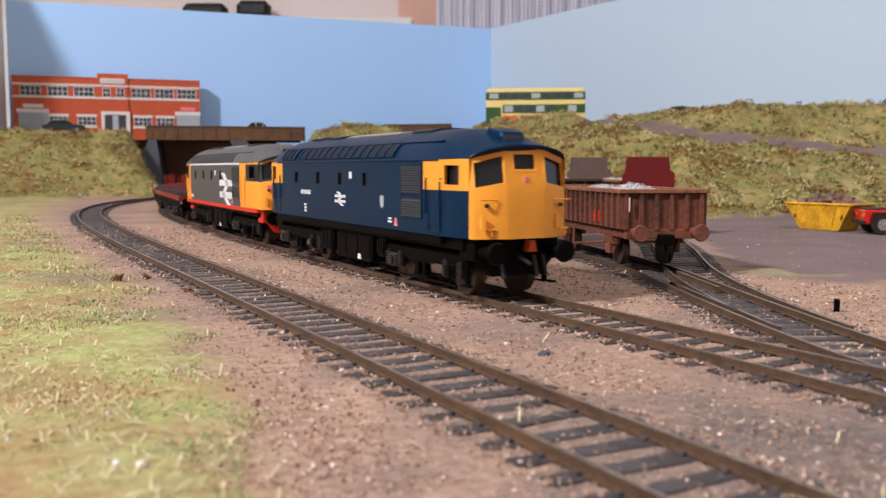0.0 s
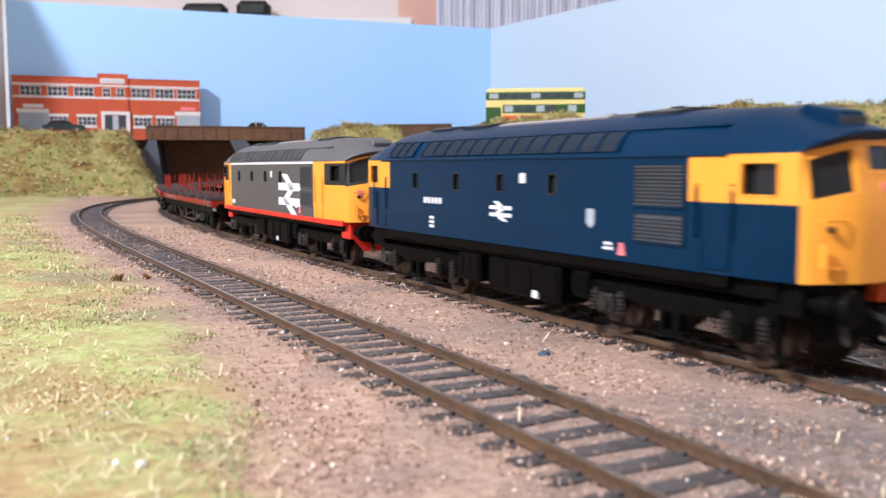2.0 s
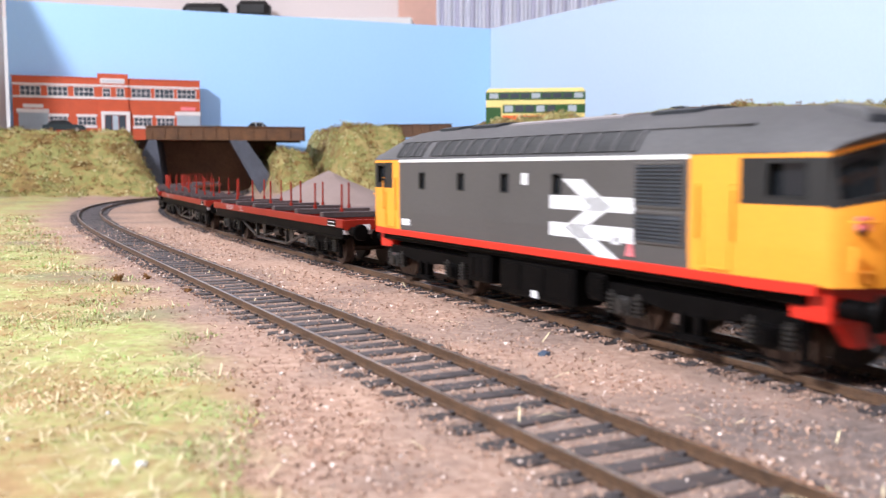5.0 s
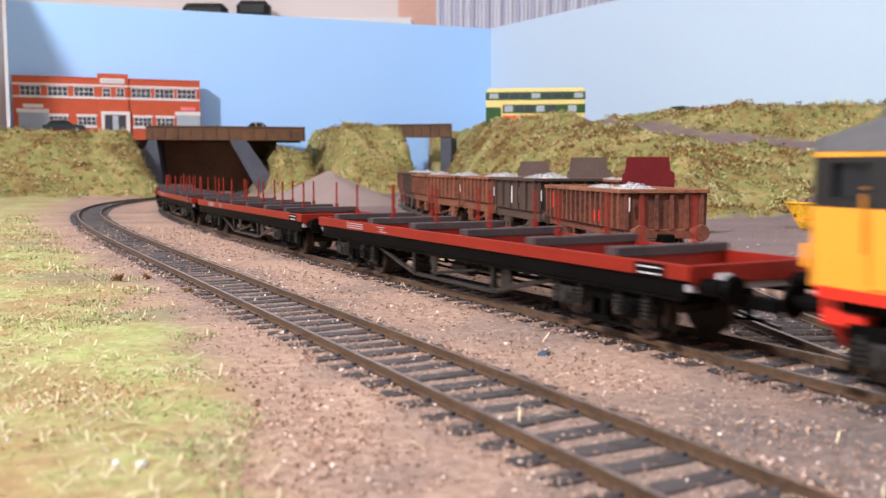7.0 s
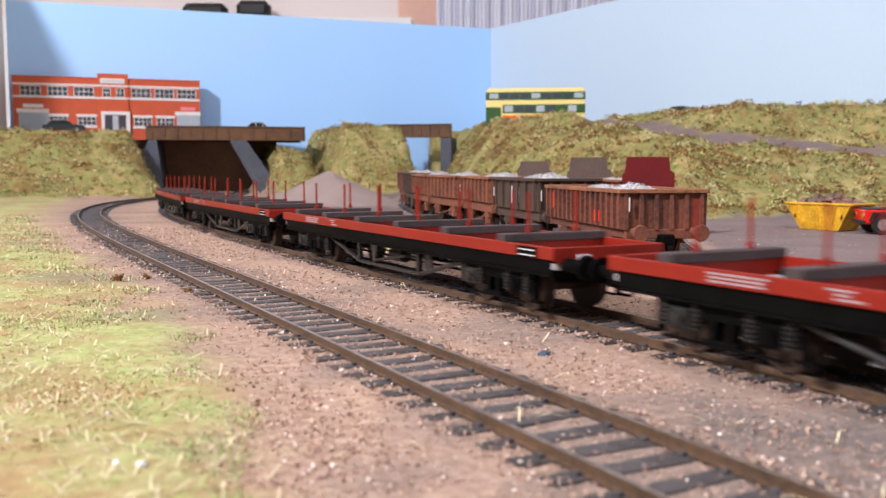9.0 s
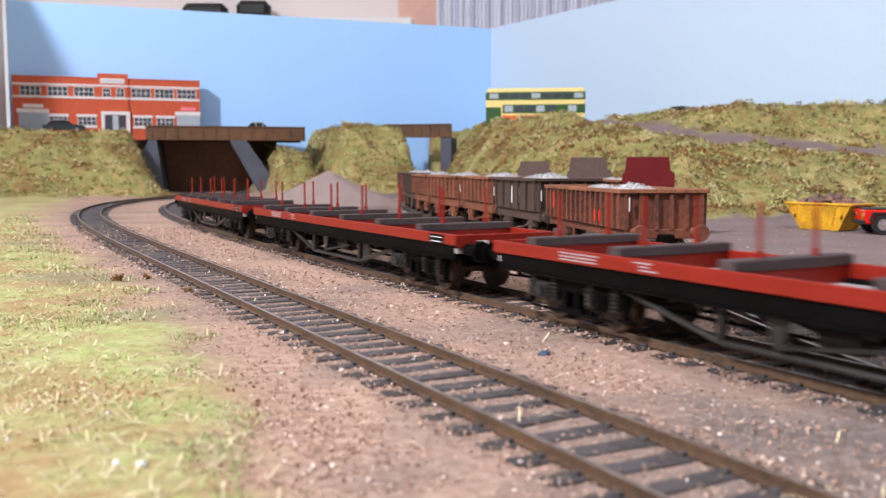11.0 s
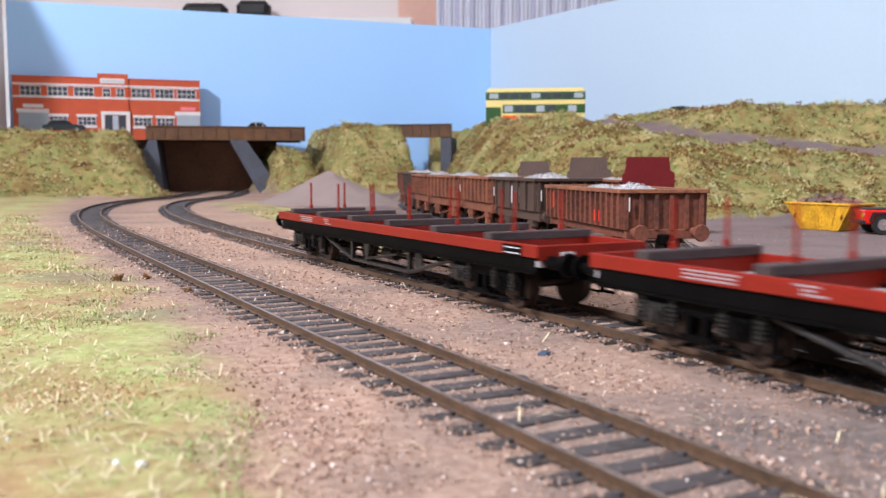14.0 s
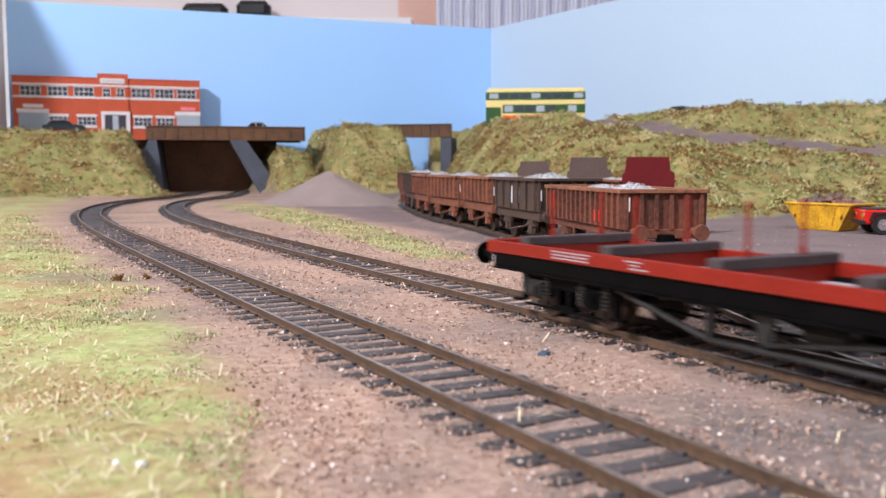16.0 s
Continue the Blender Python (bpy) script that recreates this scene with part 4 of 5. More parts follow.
# ---- bogie bolster wagons ----
def build_bolster():
    wag = thing("bolster_wagon", "red bogie bolster wagon with dark timber bolsters and black underframe", "wagon", group="bolster wagons of the train")
    L, W = 102.4, 16.6
    for sy in (-1, 1):
        bm = B()
        box(bm, -L, L, sy * (W - 1.0), sy * W, 14.7, 17.8, 0.2)
        sr = part("side_rail", bm, WAGRED, wag)
        bm = B()
        rng = random.Random(5)
        for x0, x1 in ((-74, -54), (-46, -38)):
            z = 17.2
            while z > 15.2:
                box(bm, x0 + rng.uniform(0, 2), x1 - rng.uniform(0, 5), sy * (W - 0.2), sy * (W + 0.1), z - 0.3, z)
                z -= 0.75
        part("lettering_panel", bm, DECK, sr, "white lettering bars")
        bm = B()
        box(bm, 86.5, 95.5, sy * (W - 0.2), sy * (W + 0.1), 14.8, 17.4)
        pl = part("panel", bm, BLACK, sr, "black data panel")
        bm = B()
        for z in (15.2, 16.5):
            box(bm, 87.5, 94.5, sy * W, sy * (W + 0.2), z, z + 0.25)
        part("panel_line", bm, WHITE, pl)
        bm = B()
        box(bm, -L + 2, L - 2, sy * (W - 3.0), sy * (W - 0.9), 11.0, 14.8, 0.2)
        box(bm, -L + 2, L - 2, sy * (W - 3.0), sy * (W - 0.4), 10.6, 11.1, 0.1)
        part("sole_bar", bm, BLACK, wag)
        bm = B()
        y = sy * (W - 3.4)
        for a, b in (((-56, 10.8), (-24, 3.6)), ((-24, 3.6), (24, 3.6)), ((24, 3.6), (56, 10.8))):
            rod(bm, (a[0], y, a[1]), (b[0], y, b[1]), 0.7, 8)
        for x in (-24, 24):
            box(bm, x - 0.8, x + 0.8, y - 0.8, y + 0.8, 3.3, 11, 0.1)
        part("truss_rod", bm, SPRING, wag)
    for e in (-1, 1):
        bm = B()
        box(bm, e * (L - 1.0), e * L, -W + 1.02, W - 1.02, 14.0, 17.8, 0.2)
        head = part("headstock", bm, WAGRED, wag)
        buffers(head, e * (L - 0.2), e, 13.6, BLACK, 12.5, 3.0, 8.5)
        bm = B()
        box(bm, e * L, e * (L + 0.5), -9.5, -6.0, 14.0, 16.0)
        part("label_plate", bm, WHITE, head)
        bm = B()
        box(bm, e * (L - 1), e * (L + 7), -1.4, 1.4, 8.5, 11, 0.3)
        rod(bm, (e * L, 5, 12), (e * (L + 3), 5, 6), 0.5)
        part("coupling", bm, BLACK, head)
    # planked deck, lower than the side rails
    i = 0
    x = -L + 1.0
    planks = B()
    box(planks, 0, 10.11, -W + 1.05, W - 1.05, 12.4, 13.9, 0.12)
    first = part("plank", planks, DECK, wag, "worn lilac-grey deck plank")
    first.matrix_local = at(x, 0, 0)
    while i < 19:
        i += 1
        share(first, at(-L + 1.0 + i * 10.16, 0, 0.04 * ((i * 7) % 3)))
    for k, x in enumerate((-85.5, -53.5, -20.8, 12, 45.5, 77.5)):
        bm = B()
        box(bm, x - 1.6, x + 1.6, -W + 1.4, W - 1.4, 13.8, 17.5, 0.15)
        bo = part("bolster", bm, WAGRED, wag, "red steel bolster")
        bm = B()
        box(bm, x - 2.0, x + 2.0, -W + 0.6, W - 0.2, 17.45, 19.6, 0.25)
        part("bolster_timber", bm, TIMBER, bo, "dark timber bolster top")
        for y in (-7.5, 7.5):
            bm = B()
            cyl(bm, (x, y, 19.3), (0, 0, 1), 0.42, 11.0, 8)
            cyl(bm, (x, y, 19.3), (0, 0, 1), 0.75, 1.8, 8)
            part("stanchion", bm, WAGRED, wag, "upright red stanchion post")
    bm = B()
    box(bm, -60, 60, -2, 2, 8.0, 12.4, 0.2)
    for x in (-45, -15, 15, 45):
        box(bm, x - 1, x + 1, -13, 13, 9, 12, 0.1)
    cyl(bm, (-10, 4, 7.5), (1, 0, 0), 2.6, 16, 14)
    rod(bm, (-55, -6, 6), (50, -6, 6), 0.4)
    part("brake_gear", bm, BLACK, wag)
    # brake parts and brackets added in the lighter grey, in place of glints
    for sy in (-1, 1):
        bm = B()
        cyl(bm, (-4, sy * 9, 7.6), (1, 0, 0), 2.3, 9, 14)
        cyl(bm, (5, sy * 9, 7.6), (1, 0, 0), 0.5, 12, 8)
        part("brake_cylinder", bm, SPRING, wag, "grey brake cylinder added to stand for glints")
        bm = B()
        prism(bm, [(-13, 11), (-7, 11), (-9.4, 4.2), (-10.6, 4.2)], sy * 13.4, sy * 14.0, "y")
        rod(bm, (-10, sy * 14.2, 5.0), (16, sy * 14.2, 8.6), 0.45)
        cyl(bm, (30, sy * 12.6, 7.4), (0, sy, 0), 3.0, 0.7, 18)
        part("hand_brake", bm, SPRING, wag, "grey brake lever and wheel added to stand for glints")
        bm = B()
        for x in (-38, -31, 8, 18, 38, 46):
            box(bm, x - 0.6, x + 0.6, sy * 9, sy * 13, 9.4, 10.9, 0.1)
        part("bracket", bm, SPRING, wag)
    bogies = [bogie_parts(wag, e * 71, 23, 6.0, "wagon") for e in (-1, 1)]
    return wag, bogies


# ---- bridges ----
def build_bridge():
    br = thing("road_bridge", "rusty brown girder road bridge over the tracks", "bridge", at(-455, 1450, 0, 12.2))
    for y0, name in ((0, "girder"), (120, "girder")):
        bm = B()
        box(bm, -4, 240, y0, y0 + 5, 80, 102, 0.4)
        g = part(name, bm, BRIDGE, br)
        bm = B()
        for z in (80.2, 100.6):
            box(bm, -4, 240, y0 - 2, y0 + 7, z, z + 1.6, 0.2)
        part("flange", bm, BRIDGE, g)
        for i in range(13):
            bm = B()
            box(bm, 4 + i * 19.2, 5.6 + i * 19.2, y0 - 1.4, y0 + 6.4, 81.8, 100.6)
            part("stiffener", bm, BRIDGE, g)
    bm = B()
    box(bm, -4, 240, 5, 120, 84, 91)
    part("deck", bm, ROAD, br, "grey bridge deck")
    for wing in ([(0, 80), (-42, -6), (22, -6), (12, 80)], [(122, 80), (168, -6), (206, -6), (148, 80)]):
        bm = B()
        prism(bm, wing, -2, 124, "y")
        part("abutment", bm, SLATE, br, "dark sloping stone abutment")
    bm = B()
    box(bm, -70, 200, 126, 131, -8, 100)
    part("tunnel_back", bm, LINING, br, "brown board closing the back of the tunnel")
    return br


def build_small_bridge():
    br = thing("girder_bridge", "rusty girder bridge on a dark pier over the siding", "bridge", at(-104, 1632, 0, -15))
    bm = B()
    box(bm, 0, 122, 0, 6, 89, 112, 0.4)
    g = part("girder", bm, BRIDGE, br)
    bm = B()
    for z in (89.2, 110.6):
        box(bm, 0, 122, -2, 8, z, z + 1.6, 0.2)
    part("flange", bm, BRIDGE, g)
    for i in range(8):
        bm = B()
        box(bm, 4 + i * 16, 5.6 + i * 16, -1.4, 7, 90, 110.6)
        part("stiffener", bm, BRIDGE, g)
    bm = B()
    box(bm, 103, 122, 0, 40, -6, 89, 0.6)
    part("pier", bm, SLATE, br, "dark stone pier")
    return br


build_bridge()
build_small_bridge()


# ---- red brick works building ----
def build_works():
    wk = thing("factory_building", "two-storey red brick works with white bands and roller shutters", "building", at(-671.5, 1468.5, 90.5, 20.2))
    F = 0.863
    X = lambda px: (px - 27) * F
    Z = lambda py: (237 - py) * 0.878
    bm = B()
    box(bm, 0, X(357), 1.2, 24, -8, Z(135.5), 0.2)
    wall = part("wall", bm, BRICKRED, wk, "red brick wall")
    bm = B()
    box(bm, X(172), X(226), -1.6, 24, -8, Z(126), 0.3)
    part("centre_bay", bm, BRICKRED, wk, "raised red brick centre bay")
    bm = B()
    box(bm, -1, X(358), 0.2, 25, Z(135.4), Z(133.6), 0.2)
    part("coping", bm, BRICKRED, wk)
    for y0, y1, name in ((150, 146.5, "string_course"), (172.5, 169, "sill_band")):
        for a, b, f in ((27, 172, 0), (172, 226, -2.4), (226, 357, 0)):
            bm = B()
            box(bm, X(a), X(b), f, f + 2, Z(y0), Z(y1), 0.1)
            part(name, bm, STONEWHITE, wk, "white stone band")

    def window(cx, w, y0, y1, cols, front=0.0):
        bm = B()
        box(bm, X(cx - w / 2), X(cx + w / 2), front + 0.7, front + 1.5, Z(y0), Z(y1))
        win = part("window", bm, BUILDGLASS, wk, "dark multi-pane window")
        for i in range(cols + 1):
            bm = B()
            x = X(cx - w / 2) + i * w * F / cols
            box(bm, x - 0.45, x + 0.45, front + 0.2, front + 0.75, Z(y0), Z(y1))
            part("mullion", bm, STONEWHITE, win)
        for k in range(3):
            bm = B()
            z = Z(y0) + k * (Z(y1) - Z(y0)) / 2
            box(bm, X(cx - w / 2), X(cx + w / 2), front + 0.25, front + 0.8, z - 0.4, z + 0.4)
            part("glazing_bar", bm, STONEWHITE, win)

    for cx in (57, 103, 148, 249, 291, 332):
        window(cx, 34, 168.5, 151.5, 4)
    for cx in (187.5, 212):
        window(cx, 13, 168.5, 152.5, 2, -2.4)
    for cx in (103, 152, 251, 292):
        window(cx, 31, 220, 205, 4)
        bm = B()
        box(bm, X(cx - 18), X(cx + 18), 0, 2, Z(204.5), Z(200.5), 0.1)
        part("lintel", bm, STONEWHITE, wk)
        bm = B()
        box(bm, X(cx - 18), X(cx + 18), 0, 2, Z(225), Z(221), 0.1)
        part("window_sill", bm, STONEWHITE, wk)
    for a, b in ((36, 86), (313, 356)):
        bm = B()
        box(bm, X(a), X(b), -0.6, 1.6, -4, Z(200))
        sh = part("roller_shutter", bm, SHUTTER, wk, "grey roller shutter door")
        z = 0.0
        while z < Z(201):
            bm = B()
            box(bm, X(a) + 0.4, X(b) - 0.4, -1.0, -0.5, z, z + 1.6, 0.1)
            part("slat", bm, SHUTTER, sh)
            z += 2.6
        bm = B()
        box(bm, X(a - 3), X(b + 1.5), -1.8, 1.8, Z(199.8), Z(192.5), 0.2)
        part("door_lintel", bm, STONEWHITE, wk)
        bm = B()
        box(bm, X(a + 8), X(b - 8), -0.6, 1.5, Z(190.5), Z(184), 0.1)
        part("sign_board", bm, STONEWHITE if a < 100 else PINK, wk, "small blank sign board")
    for a, b in ((177, 183), (221, 228)):
        bm = B()
        box(bm, X(a), X(b), -3.4, 0, -4, Z(195), 0.2)
        part("door_pilaster", bm, STONEWHITE, wk)
    bm = B()
    box(bm, X(177), X(228), -3.6, 0, Z(201), Z(194.6), 0.2)
    part("door_head", bm, STONEWHITE, wk)
    for a, b in ((184, 196), (197, 207), (208, 220)):
        bm = B()
        box(bm, X(a), X(b), -2.4, -1.5, -4, Z(202))
        part("entrance_door", bm, BUILDGLASS if a != 197 else SHUTTER, wk)
    bm = B()
    box(bm, X(177), X(220), -2.6, -1.5, Z(144), Z(135), 0.1)
    sg = part("sign_board", bm, STONEWHITE, wk, "pale sign board over the entrance")
    bm = B()
    for i in range(9):
        box(bm, X(180 + i * 4.3), X(183 + i * 4.3), -2.9, -2.5, Z(141.5), Z(137.5))
    part("lettering_panel", bm, SHUTTER, sg)


build_works()


# ---- road vehicles ----
def build_car(name, label, m, paint, length=58.0, width=23.0, height=19.0):
    car = thing(name, label, "car", m)
    L = length / 2
    k = height / 19.0
    bm = B()
    prism(bm, [(-L, 4 * k), (-L, 9.5 * k), (-L + 3, 11 * k), (-L * 0.55, 11.6 * k), (L * 0.5, 11.6 * k), (L - 3, 10.4 * k), (L, 8 * k), (L, 4 * k)], -width / 2, width / 2, "y")
    bmesh.ops.bevel(bm, geom=bm.edges[:], offset=0.8, segments=2, affect="EDGES")
    part("body", bm, paint, car)
    bm = B()
    prism(bm, [(-L * 0.82, 11.2 * k), (-L * 0.55, 17.5 * k), (L * 0.12, 18 * k), (L * 0.42, 11.4 * k)], -width / 2 + 1.6, width / 2 - 1.6, "y")
    bmesh.ops.bevel(bm, geom=bm.edges[:], offset=0.6, segments=1, affect="EDGES")
    part("cabin_glass", bm, PANE, car)
    bm = B()
    prism(bm, [(-L * 0.57, 17.2 * k), (-L * 0.5, 18.6 * k), (L * 0.08, 19 * k), (L * 0.15, 17.6 * k)], -width / 2 + 1.4, width / 2 - 1.4, "y")
    part("roof", bm, DECK if name == "estate_car" else paint, car)
    for x in (-L * 0.28, L * 0.13):
        for sy in (-1, 1):
            bm = B()
            prism(bm, [(x - 0.8, 11.4 * k), (x + 0.8, 11.4 * k), (x + 0.6, 17.6 * k), (x - 0.6, 17.6 * k)], sy * (width / 2 - 1.8), sy * (width / 2 - 1.2), "y")
            part("door_pillar", bm, paint, car)
    for x in (-L * 0.6, L * 0.6):
        for sy in (-1, 1):
            bm = B()
            cyl(bm, (x, sy * (width / 2 - 3.2), 4.2 * k), (0, sy, 0), 4.2 * k, 3.6, 18)
            w = part("wheel", bm, RUBBER, car, "black tyre")
            bm = B()
            cyl(bm, (x, sy * (width / 2 + 0.1), 4.2 * k), (0, sy, 0), 2.4 * k, 0.5, 14)
            part("hub", bm, CHROME, w)
    for sy in (-1, 1):
        bm = B()
        cyl(bm, (L - 0.6, sy * (width / 2 - 4), 8.2 * k), (1, 0, 0), 1.6, 0.8, 12)
        part("headlight", bm, CHROME, car)
    return car


def build_bus():
    bus = thing("double_decker_bus", "green and cream double-decker bus on the upper road", "bus", at(135, 1372, 91.5, -8.1))
    L, W, H = 71, 16.4, 60
    bm = B()
    box(bm, -L, L, -W, W, 4, H - 3, 0.8)
    box(bm, -L + 2, L - 2, -W + 2, W - 2, H - 4, H, 1.2)
    part("body", bm, BUSCREAM, bus)
    for sy in (-1, 1):
        for z0, z1, a, b in ((43, 54.5, -L, L), (24, 36.5, -L + 24, L), (5, 15, 20, L)):
            bm = B()
            box(bm, a - 0.1, b + 0.1, sy * (W - 0.4), sy * (W + 0.25), z0, z1, 0.1)
            part("green_band", bm, BUSGREEN, bus, "dark green band")
        bm = B()
        box(bm, -L - 0.1, -L + 22, sy * (W - 0.4), sy * (W + 0.25), 5, 33, 0.1)
        part("green_band", bm, BUSGREEN, bus, "dark green rear panel")
        bm = B()
        box(bm, -L + 24, 18, sy * (W - 0.4), sy * (W + 0.3), 15, 21, 0.1)
        part("advert_strip", bm, ORANGE, bus, "orange strip along the side")
        for i in range(9):
            x = -L + 5 + i * 15.2
            bm = B()
            box(bm, x, x + 12.6, sy * W, sy * (W + 0.5), 45.5, 52.5, 0.15)
            part("upper_window", bm, BUILDGLASS if i % 4 else SHUTTER, bus)
        for i in range(7):
            x = -L + 27 + i * 15.2
            if i < 5 or i == 6:
                bm = B()
                box(bm, x, x + 12.0, sy * W, sy * (W + 0.5), 26, 35, 0.15)
                part("lower_window", bm, BUILDGLASS if i % 3 else SHUTTER, bus)
        for x in (-40, 42):
            bm = B()
            cyl(bm, (x, sy * (W - 4), 6.5), (0, sy, 0), 6.5, 4.6, 20)
            part("wheel", bm, RUBBER, bus)
    for e in (-1, 1):
        for z0, z1 in ((44, 54), (26, 37)):
            bm = B()
            box(bm, e * L, e * (L + 0.5), -W + 2.5, W - 2.5, z0, z1, 0.15)
            part("end_window", bm, BUILDGLASS, bus)


build_bus()
build_car("estate_car", "dark green estate car with a pale roof parked outside the works", at(-585, 1452, 91, 18), CARDARK, 62, 23, 21)
build_car("saloon_car", "grey-blue saloon car crossing the road bridge", at(-300, 1545, 91, 12), SHUTTER, 54, 22, 21)
build_car("hatchback_car", "dark grey car parked behind the grassy bank", at(312, 1215, 97, -40), CARDARK, 56, 22, 19)


def build_offroader():
    car = thing("off_road_car", "bright red off-road car with black bonnet beside the skip", "car", at(279, 556, -2.6, 172))
    bm = B()
    box(bm, -29, 29, -11.5, 11.5, 6, 14.5, 0.8)
    part("body", bm, CARRED, car)
    bm = B()
    prism(bm, [(-28, 14.4), (-28, 24), (2, 24), (7, 14.4)], -10.8, 10.8, "y")
    part("cabin", bm, CARRED, car)
    bm = B()
    prism(bm, [(-25, 16.5), (-25, 22.5), (1.5, 22.5), (5, 16.5)], -11.1, 11.1, "y")
    part("cabin_glass", bm, PANE, car)
    bm = B()
    box(bm, 8, 28, -10, 10, 14.4, 15.4, 0.3)
    part("bonnet", bm, RUBBER, car, "matt black bonnet panel")
    for x in (-18, 19):
        for sy in (-1, 1):
            bm = B()
            prism(bm, [(x - 8, 8), (x - 6, 13.2), (x + 6, 13.2), (x + 8, 8), (x + 6.6, 8), (x + 5, 12), (x - 5, 12), (x - 6.6, 8)], sy * 11, sy * 13, "y")
            part("wheel_arch", bm, RUBBER, car)
            bm = B()
            cyl(bm, (x, sy * 8.6, 5.9), (0, sy, 0), 5.9, 4.2, 22)
            w = part("wheel", bm, RUBBER, car, "chunky black tyre")
            bm = B()
            cyl(bm, (x, sy * 12.5, 5.9), (0, sy, 0), 3.3, 0.5, 18)
            for i in range(6):
                a = i * math.pi / 3
                rod(bm, (x, sy * 13.1, 5.9), (x + 2.9 * math.cos(a), sy * 13.1, 5.9 + 2.9 * math.sin(a)), 0.35, 5)
            part("rim", bm, CHROME, w, "white spoked rim")
    bm = B()
    box(bm, 28.6, 30.2, -11.5, 11.5, 6, 8.4, 0.3)
    part("bumper", bm, RUBBER, car)
    for sy in (-1, 1):
        bm = B()
        cyl(bm, (28.6, sy * 8, 11.2), (1, 0, 0), 1.7, 0.8, 14)
        part("headlight", bm, CHROME, car)


build_offroader()


def build_skip():
    sk = thing("skip", "battered yellow builder's skip heaped with rubble", "skip", at(247, 597, -2.9, -58))
    lo = [(-14, -9.5), (14, -9.5), (14, 9.5), (-14, 9.5)]
    hi = [(-24, -12), (24, -12), (24, 12), (-24, 12)]
    bm = B()
    a = [bm.verts.new((x, y, 0.4)) for x, y in lo]
    b = [bm.verts.new((x, y, 17)) for x, y in hi]
    c = [bm.verts.new((x * 0.95, y * 0.92, 17)) for x, y in hi]
    d = [bm.verts.new((x * 0.93, y * 0.9, 2)) for x, y in lo]
    bm.faces.new(a[::-1]), bm.faces.new(d)
    for i in range(4):
        j = (i + 1) % 4
        bm.faces.new((a[i], a[j], b[j], b[i])), bm.faces.new((b[i], b[j], c[j], c[i])), bm.faces.new((c[i], c[j], d[j], d[i]))
    part("body", bm, SKIPYELLOW, sk)
    bm = B()
    for (x0, y0), (x1, y1) in zip(hi, hi[1:] + hi[:1]):
        rod(bm, (x0, y0, 16.8), (x1, y1, 16.8), 0.9, 8)
    part("rim", bm, SKIPYELLOW, sk)
    for x in (-9, 0, 9):
        for sy in (-1, 1):
            bm = B()
            rod(bm, (x, sy * 9.8, 1.5), (x * 1.5, sy * 12, 16.5), 0.7, 6)
            part("rib", bm, SKIPYELLOW, sk)
    for sx in (-1, 1):
        for sy in (-1, 1):
            bm = B()
            cyl(bm, (sx * 17, sy * 10.8, 10), (0, sy, 0), 1.1, 2.4, 10)
            part("lifting_lug", bm, SKIPYELLOW, sk)
    rng = random.Random(4)
    for i in range(42):
        bm = B()
        s = rng.uniform(1.8, 4.2)
        box(bm, -s, s, -s * 0.55, s * 0.55, -s * 0.4, s * 0.4, 0.2)
        for v in bm.verts:
            v.co += Vector((rng.uniform(-0.5, 0.5), rng.uniform(-0.5, 0.5), rng.uniform(-0.4, 0.4)))
        x, y = rng.uniform(-19, 19), rng.uniform(-8, 8)
        o = part("rubble_lump", bm, RUBBLE if i % 3 else BROWNBOARD, sk, "broken brick and timber")
        o.matrix_local = at(x, y, 15.5 + 5.0 * (1 - abs(x) / 22) * (1 - abs(y) / 12) + rng.uniform(0, 1.4), rng.uniform(0, 360), rng.uniform(-40, 40), rng.uniform(-40, 40))


build_skip()


# ---- parked wagons ----
def stones(bm, n, seed, x0, x1, y0, y1, zf, size):
    rng = random.Random(seed)
    for _ in range(n):
        x, y = rng.uniform(x0, x1), rng.uniform(y0, y1)
        s = rng.uniform(0.6, 1.2) * size
        p = Vector((x, y, zf(x, y)))
        vs = [bm.verts.new(p + Vector((rng.uniform(-1, 1), rng.uniform(-1, 1), rng.uniform(-0.4, 1))) * s) for _ in range(5)]
        for f in ((0, 1, 2), (0, 2, 3), (0, 3, 1), (1, 2, 4), (2, 3, 4), (3, 1, 4)):
            bm.faces.new([vs[i] for i in f])


